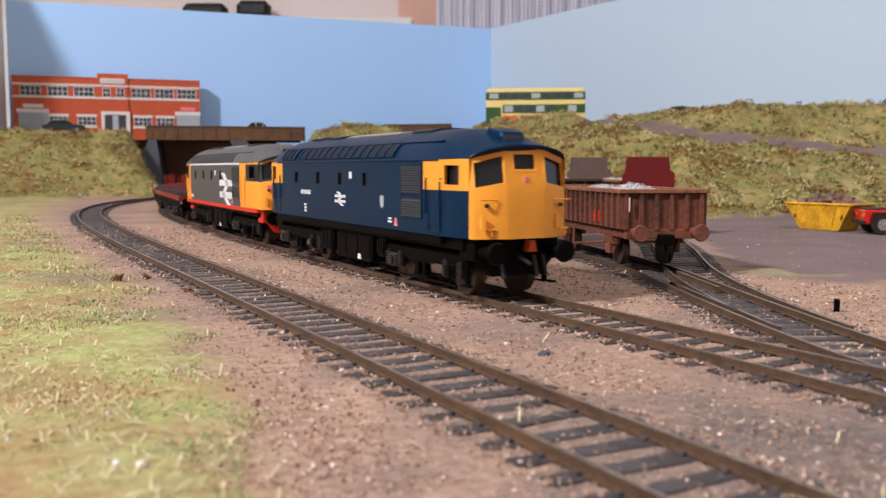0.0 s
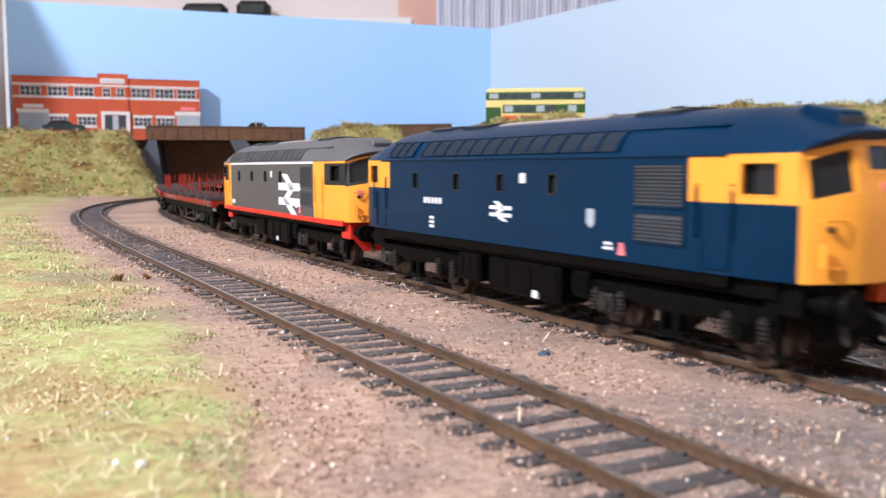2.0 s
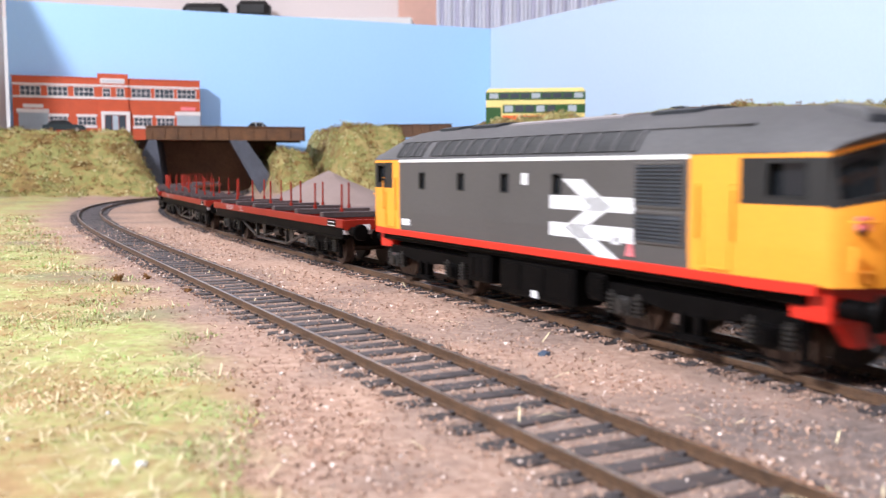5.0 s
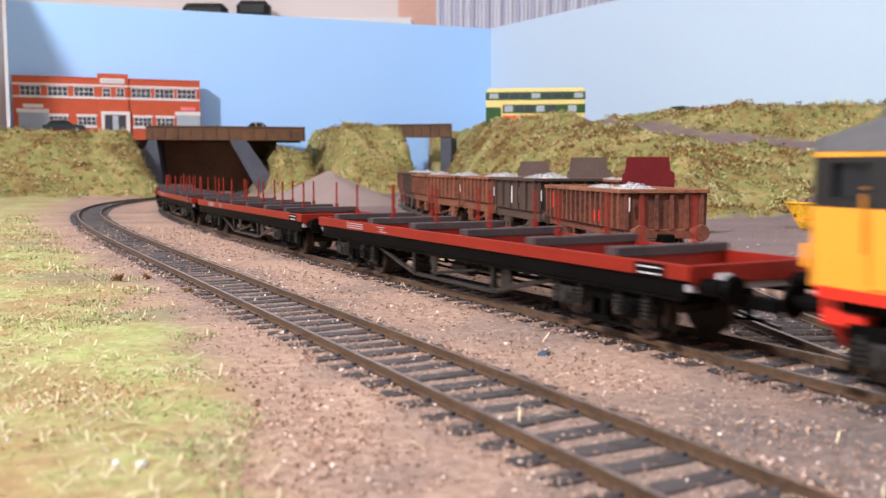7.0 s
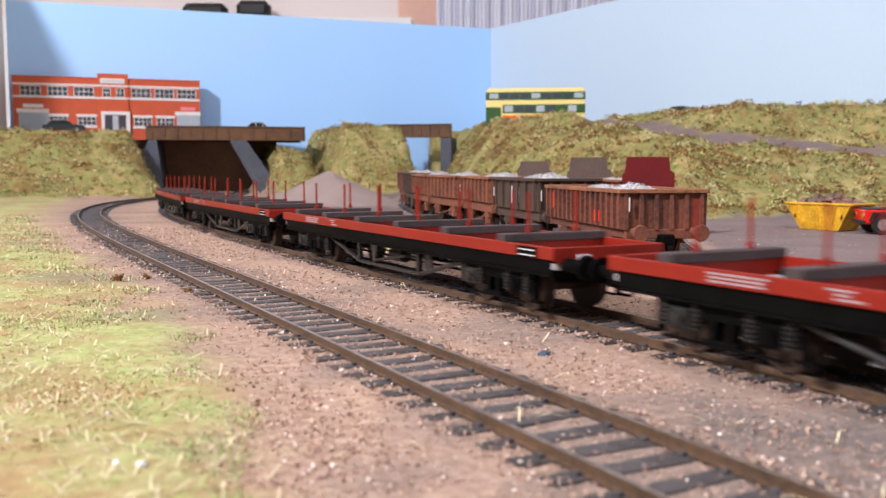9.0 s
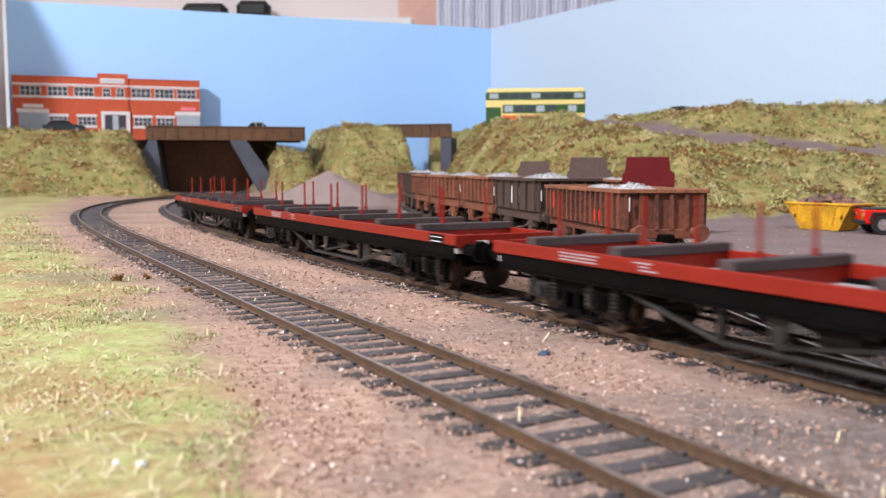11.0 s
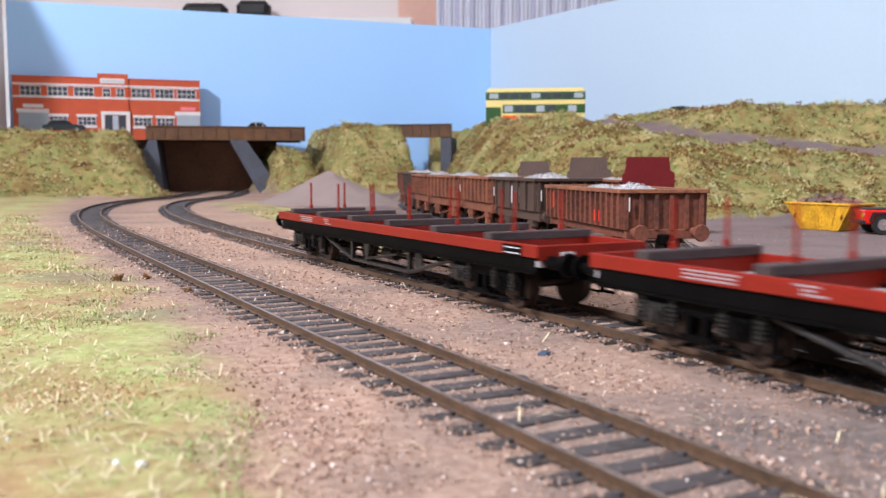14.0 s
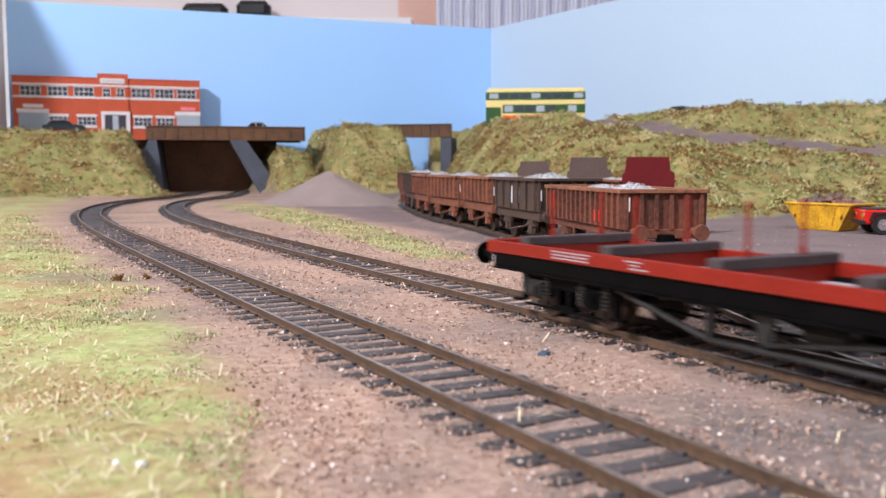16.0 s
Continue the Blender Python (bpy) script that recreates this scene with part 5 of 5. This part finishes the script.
def build_box_wagon(m, label, paint, top, length=104.0, ribs=11, load=True, z0=14.4, z1=28.7, group="parked wagons", board=None, marks=False, hopper=False):
    wag = thing("open_wagon", label, "wagon", m, group)
    L, W = length / 2, 15.5
    for sy in (-1, 1):
        bm = B()
        box(bm, -L, L, sy * (W - 1.0), sy * W, z0, z1, 0.1)
        sd = part("side_panel", bm, paint, wag)
        for i in range(ribs + 1):
            x = -L + 1 + (length - 2) * i / ribs
            bm = B()
            prism(bm, [(sy * (W - 0.1), z0 + 0.4), (sy * (W + 1.0), z0 + 0.4), (sy * (W + 1.3), z1 - 1.4), (sy * (W - 0.1), z1 - 1.2)], x - 0.8, x + 0.8, "x")
            part("rib", bm, paint, sd)
        bm = B()
        box(bm, -L, L, sy * (W - 1.4), sy * (W + 1.6), z1 - 1.3, z1 + 0.2, 0.2)
        part("top_rail", bm, top, sd, "rusty orange top rail")
        bm = B()
        box(bm, -L - 0.5, L + 0.5, sy * (W - 3.5), sy * (W - 1.5), 11.2, z0 + 0.1, 0.2)
        part("sole_bar", bm, paint, wag)
        if marks:
            for x0, x1, za in ((-L + 4, -L + 14, 19), (L - 31, L - 24, 16)):
                bm = B()
                box(bm, x0, x1, sy * W, sy * (W + 0.25), za, za + (7 if x0 < 0 else 4.5))
                part("red_patch", bm, REDLINE, sd, "faded red patch")
        if hopper:
            for x0 in (-8, 4):
                bm = B()
                box(bm, x0, x0 + 3.6, sy * (W + 0.1), sy * (W + 0.3), z0 + 3, z1 - 4)
                part("white_mark", bm, WHITE, sd, "white paint mark")
        for x in (-L * 0.6, L * 0.6):
            bm = B()
            cyl(bm, (x, sy * 7.4, 6.2), (0, sy, 0), 6.2, 2.6, 20)
            part("wheel", bm, WHEEL, wag, "rusty brown wheel")
            bm = B()
            prism(bm, [(x - 8, 11.6), (x + 8, 11.6), (x + 3, 4.6), (x - 3, 4.6)], sy * 11.4, sy * 12.6, "y")
            box(bm, x - 2.2, x + 2.2, sy * 12.4, sy * 14.2, 4.4, 8.2, 0.3)
            part("axle_guard", bm, paint, wag)
            bm = B()
            for k in range(4):
                box(bm, x - 7 + k, x + 7 - k, sy * 12.4, sy * 14, 8.4 + k * 0.7, 9.0 + k * 0.7)
            part("leaf_spring", bm, paint, wag)
        bm = B()
        rod(bm, (-12, sy * 14.4, 5), (L * 0.6 - 2, sy * 14.4, 8.6), 0.5)
        rod(bm, (-12, sy * 14.4, 5), (-12, sy * 14.4, 11.5), 0.6)
        part("brake_lever", bm, paint, wag)
    for e in (-1, 1):
        bm = B()
        box(bm, e * (L - 1), e * L, -W + 1.02, W - 1.02, z0, z1, 0.1)
        en = part("end_panel", bm, paint, wag)
        for i in range(6):
            y = -W + 1.2 + (2 * W - 2.4) * i / 5
            bm = B()
            prism(bm, [(e * (L - 0.1), z0), (e * (L + 1.3), z0), (e * (L + 1.0), z1 - 1.4), (e * (L - 0.1), z1 - 1.2)], y - 0.7, y + 0.7, "y")
            part("rib", bm, paint, en)
        bm = B()
        box(bm, e * (L - 1.4), e * (L + 1.5), -W - 1.6, W + 1.6, z1 - 1.25, z1 + 0.25, 0.2)
        part("top_rail", bm, top, en)
        bm = B()
        box(bm, e * (L - 2), e * (L + 0.9), -14.4, 14.4, 11.0, z0 + 0.1, 0.3)
        head = part("headstock", bm, paint, wag)
        buffers(head, e * (L + 0.7), e, 13.5, paint, 11.3, 3.1, 7.5)
        bm = B()
        box(bm, e * L, e * (L + 5), -2.6, 2.6, 9.0, 12.8, 0.4)
        rod(bm, (e * (L + 3), 0, 9), (e * (L + 4.5), 0, 3.0), 0.5)
        part("coupling", bm, BLACK, head, "black tension-lock coupling")
        bm = B()
        rod(bm, (e * (L + 1.6), -13.4, 21), (e * (L + 1.6), -13.4, 26), 0.3)
        part("grab_handle", bm, STONEWHITE, en, "worn white grab handle")
        if board and e > 0:
            bm = B()
            h = board[1]
            prism(bm, [(-W, 14), (-W, h - 10), (-W + 1.5, h - 9), (-W + 2.5, h), (W - 3.5, h), (W - 2.5, h - 8), (W, h - 9), (W, 14)], L + 1.6, L + 3.0, "x")
            part("end_board", bm, board[0], wag, "high end board")
    bm = B()
    box(bm, -L + 1, L - 1, -W + 1, W - 1, z0 - 0.5, z0 + 1.0)
    part("floor", bm, DARKWAG, wag)
    if load:
        bm = B()
        heap = lambda x, y: z1 - 4.5 + 6.2 * math.exp(-((x - L * 0.35) / 17) ** 2 - (y / 11) ** 2) + 5.0 * math.exp(-((x + L * 0.4) / 17) ** 2 - (y / 11) ** 2)
        nx, ny = 30, 10
        g = [[bm.verts.new((-L + 1 + (2 * L - 2) * i / nx, -W + 1 + (2 * W - 2) * j / ny, heap(-L + 1 + (2 * L - 2) * i / nx, -W + 1 + (2 * W - 2) * j / ny))) for j in range(ny + 1)] for i in range(nx + 1)]
        for i in range(nx):
            for j in range(ny):
                bm.faces.new((g[i][j], g[i + 1][j], g[i + 1][j + 1], g[i][j + 1]))
        stones(bm, 1100, 3, -L + 1.5, L - 1.5, -W + 1.5, W - 1.5, heap, 0.75)
        ld = part("stone_load", bm, GRAVEL, wag, "pale grey crushed stone load")
        ld["kind"] = "stuff"
    return wag


def on_siding(line, y, z=0.0):
    s = float(np.interp(-y, -line[1], line[2]))
    x, yy, w = on_path(line, s)
    return at(x, yy, z, math.degrees(w))


build_box_wagon(on_siding(SIDING_LINE, 383), "weathered brown steel box wagon loaded with grey stone", RUST, RUSTTOP, 96, 15, marks=True)
build_box_wagon(on_siding(SIDING_LINE, 478), "dark brown grimy mineral wagon with white marks and stone load", DARKWAG, DARKWAG, 70, 5, z0=15.8, z1=31.4, hopper=True)
build_box_wagon(on_siding(SIDING_LINE, 563), "rusty orange-brown hopper wagon with stone load", RUST2, RUSTTOP, 72, 7, z0=16.7, z1=31.4)
build_box_wagon(on_siding(SIDING_LINE, 646), "rusty orange-brown hopper wagon in the siding", RUST2, RUSTTOP, 72, 7, z0=16.7, z1=31.4)
build_box_wagon(on_siding(SIDING_LINE, 730), "rusty orange-brown hopper wagon with stone load", RUST2, RUSTTOP, 72, 7, z0=16.7, z1=31.4)
build_box_wagon(on_siding(SIDING_LINE, 813), "dark brown mineral wagon far along the siding", DARKWAG, DARKWAG, 72, 6, z0=15.8, z1=32.4)
build_box_wagon(on_siding(SIDING_LINE, 898), "brown mineral wagon far along the siding", RUST, DARKWAG, 72, 6, z0=15.8, z1=32.4)
build_box_wagon(on_siding(REAR_SIDING, 585), "brown flat-sided wagon with a deep red high end board", RUST, RUSTTOP, 92, 8, z0=14.9, z1=29.6, board=(REDEND, 42.9))
build_box_wagon(on_siding(REAR_SIDING, 703), "brown wagon with a grey-brown high end board", RUST, RUSTTOP, 101, 8, z0=14.9, z1=29.6, board=(BROWNBOARD, 43.9))
build_box_wagon(on_siding(REAR_SIDING, 879), "brown wagon with a grey-brown end board", RUST, RUSTTOP, 101, 8, z0=14.9, z1=29.6, board=(BROWNBOARD, 42.5))


# ---- heap of stone, post, odds and ends ----
def build_heap():
    bm = B()
    rng = random.Random(11)
    rings, n = [], 40
    for k in range(15):
        r = 82 * k / 14
        z = -3.4 + 37.5 * max(0.0, 1 - (r / 78)) ** 1.15
        ring = []
        for i in range(n):
            a = 2 * math.pi * i / n
            q = 1 + 0.10 * noise.noise((math.cos(a) * 2, math.sin(a) * 2, 4)) + 0.03 * rng.uniform(-1, 1)
            ring.append(bm.verts.new((r * q * math.cos(a) * 1.08, r * q * math.sin(a), z + rng.uniform(-0.4, 0.4))))
        rings.append(ring)
    for a, b in zip(rings, rings[1:]):
        for i in range(n):
            bm.faces.new((a[i], b[i], b[(i + 1) % n], a[(i + 1) % n]))
    bmesh.ops.remove_doubles(bm, verts=bm.verts[:], dist=0.3)
    bmesh.ops.recalc_face_normals(bm, faces=bm.faces[:])
    heap = tagged(part("stone_heap", bm, PILE, smooth=True), "conical heap of grey-pink ballast in the yard", "heap")
    heap.matrix_world = at(-126, 1030, 0)


build_heap()
bm = B()
cyl(bm, (0, 0, 0), (0, 0, 1), 0.8, 4.2, 10)
box(bm, -1.6, 1.6, -1.1, 1.1, 0, 0.9, 0.2)
post = tagged(part("marker_post", bm, BLACK), "short black post beside the siding", "post")
post.matrix_world = at(107, 251, -3.2)


def lump(name, x, y, z, size, material, label, seed):
    rng = random.Random(seed)
    bm = B()
    bmesh.ops.create_icosphere(bm, subdivisions=1, radius=size)
    for v in bm.verts:
        v.co *= rng.uniform(0.7, 1.25)
        v.co.z *= 0.75
    ob = tagged(part(name, bm, material), label, "stone")
    ob.matrix_world = at(x, y, z)
    return ob


SLATEBLUE = mat("blue_slate_chip", (0.05, 0.075, 0.12), 0.5, var=0.3)
lump("slate_chip", 21, 193, -2.6, 1.5, SLATEBLUE, "dark blue slate chip on the ballast", 1)
lump("slate_chip", -8.5, 167, -2.4, 1.0, SLATEBLUE, "small blue chip beside the near track", 2)
lump("stone", -20.5, 330, -2.4, 2.2, STONEPINK, "pale stone beside the running rail", 3)
lump("stone", -47, 400, -2.4, 2.0, STONEPINK, "pale stone beside the running rail", 4)


# glints of dried glue, made as glossy lumps with a near-white colour
GLUEGLINT = glass("white_glue_glint", (0.75, 0.75, 0.72), 0.08)
for i, (x, y, r) in enumerate(((-42, 117, 0.8), (-38.6, 116.5, 0.9), (-52, 142, 0.5), (-61, 128, 0.4), (-30, 170, 0.4), (17, 118, 0.9))):
    lump("glue_drop", x, y, -1.5 if x < 0 else -2.3, r, GLUEGLINT, "shiny near-white drop that stands for a glint of dried glue", 50 + i)


def weed(x, y, size, label, material):
    rng = random.Random(int(x * 7 + y))
    bm = B()
    for _ in range(14):
        a, t = rng.uniform(0, 6.28), rng.uniform(0.3, 1.1)
        p = Vector((math.cos(a) * t, math.sin(a) * t, rng.uniform(0.6, 1.5))) * size
        rod(bm, (0, 0, 0), p, 0.16 * size ** 0.5, 4)
        for _ in range(3):
            c = p * rng.uniform(0.5, 1.05)
            v = [bm.verts.new(c + Vector([rng.uniform(-0.45, 0.45) * size for _ in range(3)])) for _ in range(3)]
            bm.faces.new(v)
    ob = tagged(part("weed", bm, material), label, "plant", group="weeds")
    ob.matrix_world = at(x, y, -3.0)


for x, y, s in ((-112, 318, 2.4), (-80, 290, 1.3), (-104, 326, 1.6), (-55, 188, 1.0), (-37, 160, 0.8), (-62, 150, 1.1)):
    weed(x, y, s, "small dark withered weed in the turf", BANKC)


# ---- back of the room seen over the backboards ----
def build_curtain():
    cu = thing("curtain", "pale striped curtain hanging in folds at the back of the room", "curtain")
    for i in range(46):
        bm = B()
        x = -14 + i * 11.5
        cyl(bm, (x, 2862 + 6 * math.sin(i * 1.9), 300), (0, 0, 1), 6.6, 1150, 10)
        part("fold", bm, CURTAINBLUE if i % 4 in (1,) else CURTAIN, cu)
    bm = B()
    rod(bm, (-40, 2862, 1452), (560, 2862, 1452), 9, 12)
    part("curtain_rail", bm, WOODEDGE, cu)


build_curtain()
bm = B()
box(bm, -1500, -90, 2780, 2895, -900, 478, 4)
tagged(part("low_cupboard", bm, CEILWHITE), "white low cupboard against the room wall", "cupboard")
PINKWALL = mat("peach_curtain_panel", (0.72, 0.45, 0.36), 0.9, var=0.05)
bm = B()
box(bm, -135, -16, 2868, 2890, -880, 1450, 4)
tagged(part("wall_panel", bm, PINKWALL), "peach coloured panel beside the curtain", "panel")
for x0, x1, h in ((-770, -640, 44), (-610, -512, 52)):
    bm = B()
    box(bm, x0, x1, 2790, 2850, 478, 478 + h, 14)
    tagged(part("black_bag", bm, RUBBER), "soft black bag lying on the cupboard", "bag", group="bags")


# ---- loose cover: ballast stones, turf clumps, grass fibres ----
def scatter(name, label, category, places, make, material):
    """One object of many small pieces; make gives the corners and the faces of a piece."""
    verts, faces = [], []
    for p in places:
        v, f = make(p)
        n = len(verts)
        verts += [(a * MM, b * MM, c * MM) for a, b, c in v]
        faces += [tuple(n + i for i in q) for q in f]
    me = bpy.data.meshes.new(name)
    me.from_pydata(verts, [], faces)
    me.materials.append(material)
    return tagged(new(name, me), label, category, kind="stuff")


RNG = random.Random(21)
RAILS = [(line[0][::3], line[1][::3]) for line in (TRAIN_LINE, NEAR_LINE, SIDING_LINE, REAR_SIDING)]


def off_track(x, y):
    return min(float(np.min(np.hypot(l[0] - x, l[1] - y))) for l in RAILS)


def stone_piece(p):
    x, y, z, s = p
    v = [(x + RNG.uniform(-1, 1) * s, y + RNG.uniform(-1, 1) * s, z + RNG.uniform(-0.5, 0.9) * s) for _ in range(4)]
    return v, [(0, 1, 2), (0, 2, 3), (0, 3, 1), (1, 3, 2)]


def ballast_places(n, seed):
    rng = random.Random(seed)
    out = []
    while len(out) < n:
        y = 60 + 560 * rng.random() ** 1.6
        x = rng.uniform(-0.42 * y - 20, 0.5 * y + 20)
        g = -side_of(GRASS_LINE, x, y)
        if g > 6 and rng.random() > 0.04:
            continue
        if y > 150 and side_of(YARD_EDGE, x, y) > 6 and rng.random() > 0.03:
            continue
        d = off_track(x, y)
        if d < 7.0 and rng.random() < 0.55:
            continue
        z = -2.6 if d > 18 else -2.35 + 0.35 * rng.random()
        if 7.4 < d < 10:
            z = -2.3
        if d > 12 and d < 17 and rng.random() < 0.6:
            z = -1.95 + 0.35 * rng.random()
        out.append((x, y, z + rng.uniform(-0.3, 0.2), rng.uniform(0.2, 0.48) * (1 + y / 600)))
    return out


# the pale chips put the glitter of the grains into a light colour
for name, label, m, n, seed in (("ballast_stones", "fine pink ballast stones between the tracks", STONEPINK, 26000, 1), ("ballast_grit", "fine brown grit among the ballast", STONEBROWN, 18000, 2), ("pale_chips", "pale chips among the ballast, glitter put into their colour", CHIPPALE, 3500, 3), ("dark_chips", "dark chips among the ballast", CHIPDARK, 4500, 4)):
    scatter(name, label, "ballast", ballast_places(n, seed), stone_piece, m)


def blade(p):
    x, y, z, h = p
    a, t = RNG.uniform(0, 6.28), RNG.uniform(0.8, 4.0)
    w = 0.11 * (1 + y / 350)
    c, s = math.cos(a), math.sin(a)
    return [(x - s * w, y + c * w, z), (x + s * w, y - c * w, z), (x + c * t * h * 0.5, y + s * t * h * 0.5, z + h)], [(0, 1, 2)]


def turf_places(n, seed, thick=0.0):
    rng = random.Random(seed)
    out = []
    while len(out) < n:
        if rng.random() < 0.88:
            y = 60 + 700 * rng.random() ** 1.5
            x = rng.uniform(-0.52 * y - 25, 30)
        else:
            y = rng.uniform(390, 900)
            x = rng.uniform(-190, 40)
        g = max(-side_of(GRASS_LINE, x, y) + 16 * noise.noise((x / 20, y / 20, 8)), 26 * y / 600 - abs(side_of(VERGE, x, y)) - 6 if y > 390 else -9)
        if g < -2 or (g < 12 and rng.random() > 0.4) or off_track(x, y) < 17:
            continue
        if noise.noise((x / 17, y / 17, seed)) + rng.uniform(-0.35, 0.35) < thick:
            continue
        out.append((x, y, -2.0, rng.uniform(0.25, 0.85) * (1 + y / 600)))
    return out


for name, label, m, n, seed, th in (("grass_fibres", "short light green static grass", LEAFA, 17000, 31, 0.05), ("olive_fibres", "short olive static grass", LEAFB, 14000, 32, 0.05), ("straw_fibres", "dry straw-coloured grass fibres", STRAW, 10000, 33, 0.0), ("brown_fibres", "brown dead grass fibres", LEAFC, 12000, 34, 0.08)):
    scatter(name, label, "grass", turf_places(n, seed, th), blade, m)


def long_fibre(p):
    """A loose pale fibre lying on the ground."""
    x, y, z, h = p
    a, n = RNG.uniform(0, 6.28), RNG.uniform(2.5, 8.0)
    c, s = math.cos(a), math.sin(a)
    w = 0.09 * (1 + y / 400)
    up = RNG.uniform(0.3, 1.8)
    return [(x - s * w, y + c * w, z), (x + s * w, y - c * w, z), (x + c * n * 0.6 + s * w, y + s * n * 0.6 - c * w, z + up), (x + c * n, y + s * n, z + up * 0.6), (x + c * n * 0.6 - s * w, y + s * n * 0.6 + c * w, z + up)], [(0, 1, 2, 4), (4, 2, 3)]


scatter("loose_fibres", "long pale straw fibres lying on the turf", "grass", turf_places(2600, 35, -0.2), long_fibre, STRAW)
scatter("strewn_fibres", "long straw fibres strewn over the ballast", "grass", ballast_places(160, 36), long_fibre, STRAW)


def clump(p):
    x, y, z, s = p
    v, f = [], []
    for k in range(5):
        c = (x + RNG.uniform(-1, 1) * s, y + RNG.uniform(-1, 1) * s, z + RNG.uniform(-0.2, 1.0) * s)
        n = len(v)
        v += [tuple(c[i] + RNG.uniform(-0.7, 0.7) * s for i in range(3)) for _ in range(3)]
        f.append((n, n + 1, n + 2))
    return v, f


def foam_places(n, seed):
    return [(x, y, z - 0.3, h * 0.75) for x, y, z, h in turf_places(n, seed, 0.08)]


for name, label, m, n, seed in (("turf_foam_green", "soft green foam tufts in the turf", LEAFA, 4500, 51), ("turf_foam_brown", "brown foam tufts in the turf", LEAFC, 6500, 52), ("turf_foam_straw", "straw-coloured foam tufts in the turf", STRAW, 900, 53)):
    scatter(name, label, "grass", foam_places(n, seed), clump, m)


def bank_places(n, seed, thick):
    rng = random.Random(seed)
    out = []
    while len(out) < n:
        if rng.random() < 0.72:
            x, y = rng.uniform(-60, 640), rng.uniform(480, 1660)
        else:
            x, y = rng.uniform(-800, -60), rng.uniform(1180, 1700)
        z, bank, road = land(x, y)
        if bank < 0.5 or road > 0.5 or abs(x) > 0.52 * y + 20:
            continue
        if noise.noise((x / 38, y / 38, z / 30 + seed)) + rng.uniform(-0.3, 0.3) < thick:
            continue
        z += noise.noise((x / 16, y / 16, 1)) * 7.5 + noise.noise((x / 60, y / 60, 2)) * 7.5
        out.append((x, y, z, rng.uniform(1.2, 3.4)))
    return out


for name, label, m, n, seed, th in (("bank_foliage_light", "light green foam foliage on the banks", BANKA, 9000, 41, 0.06), ("bank_foliage_olive", "olive foam foliage on the banks", BANKB, 8000, 42, 0.0), ("bank_foliage_brown", "brown scrub on the banks", BANKC, 14000, 43, 0.1), ("bank_foliage_straw", "pale scrub on the banks", BANKD, 6000, 44, 0.12)):
    scatter(name, label, "foliage", bank_places(n, seed, th), clump, m)


# ---- the train and its run ----
TRAIN = []
LOCO_BLUE = build_loco(False)
LOCO_GREY = build_loco(True)
BOLSTERS = [build_bolster() for _ in range(4)]
TRAIN.append((LOCO_BLUE, 1.5, 58.0))
TRAIN.append((LOCO_GREY, -201.3, 58.0))
for k, w in enumerate(BOLSTERS):
    TRAIN.append((w, -422.2 - 225.05 * k, 71.0))


def motions():
    """Run the train along its line: each body spans its two bogies, the bogies follow the rails, the wheels roll."""
    for (body, bogies), offset, half in TRAIN:
        rows, turns, spins = [], [[] for _ in bogies], [[] for _ in bogies]
        for k in range(161):
            t = k / 10
            s = S_ZERO + run_at(t) + offset
            xf, yf, wf = on_path(TRAIN_LINE, s + half)
            xr, yr, wr = on_path(TRAIN_LINE, s - half)
            w = math.atan2(yf - yr, xf - xr)
            if k % 2 == 0:
                rows.append((t, at((xf + xr) / 2, (yf + yr) / 2, 0, math.degrees(w))))
                for i, (_, x, _) in enumerate(bogies):
                    turns[i].append((t, at(x, 0, 0, math.degrees((wf if x > 0 else wr) - w))))
            for i, (_, _, sets) in enumerate(bogies):
                spins[i].append((t, s))
        walk(body, rows)
        for (bogie, x, sets), tr, sp in zip(bogies, turns, spins):
            walk(bogie, tr)
            for ws, wx, radius in sets:
                walk(ws, [(t, at(wx, 0, radius, 0, 0, math.degrees((s - sp[0][1]) / radius))) for t, s in sp])


motions()
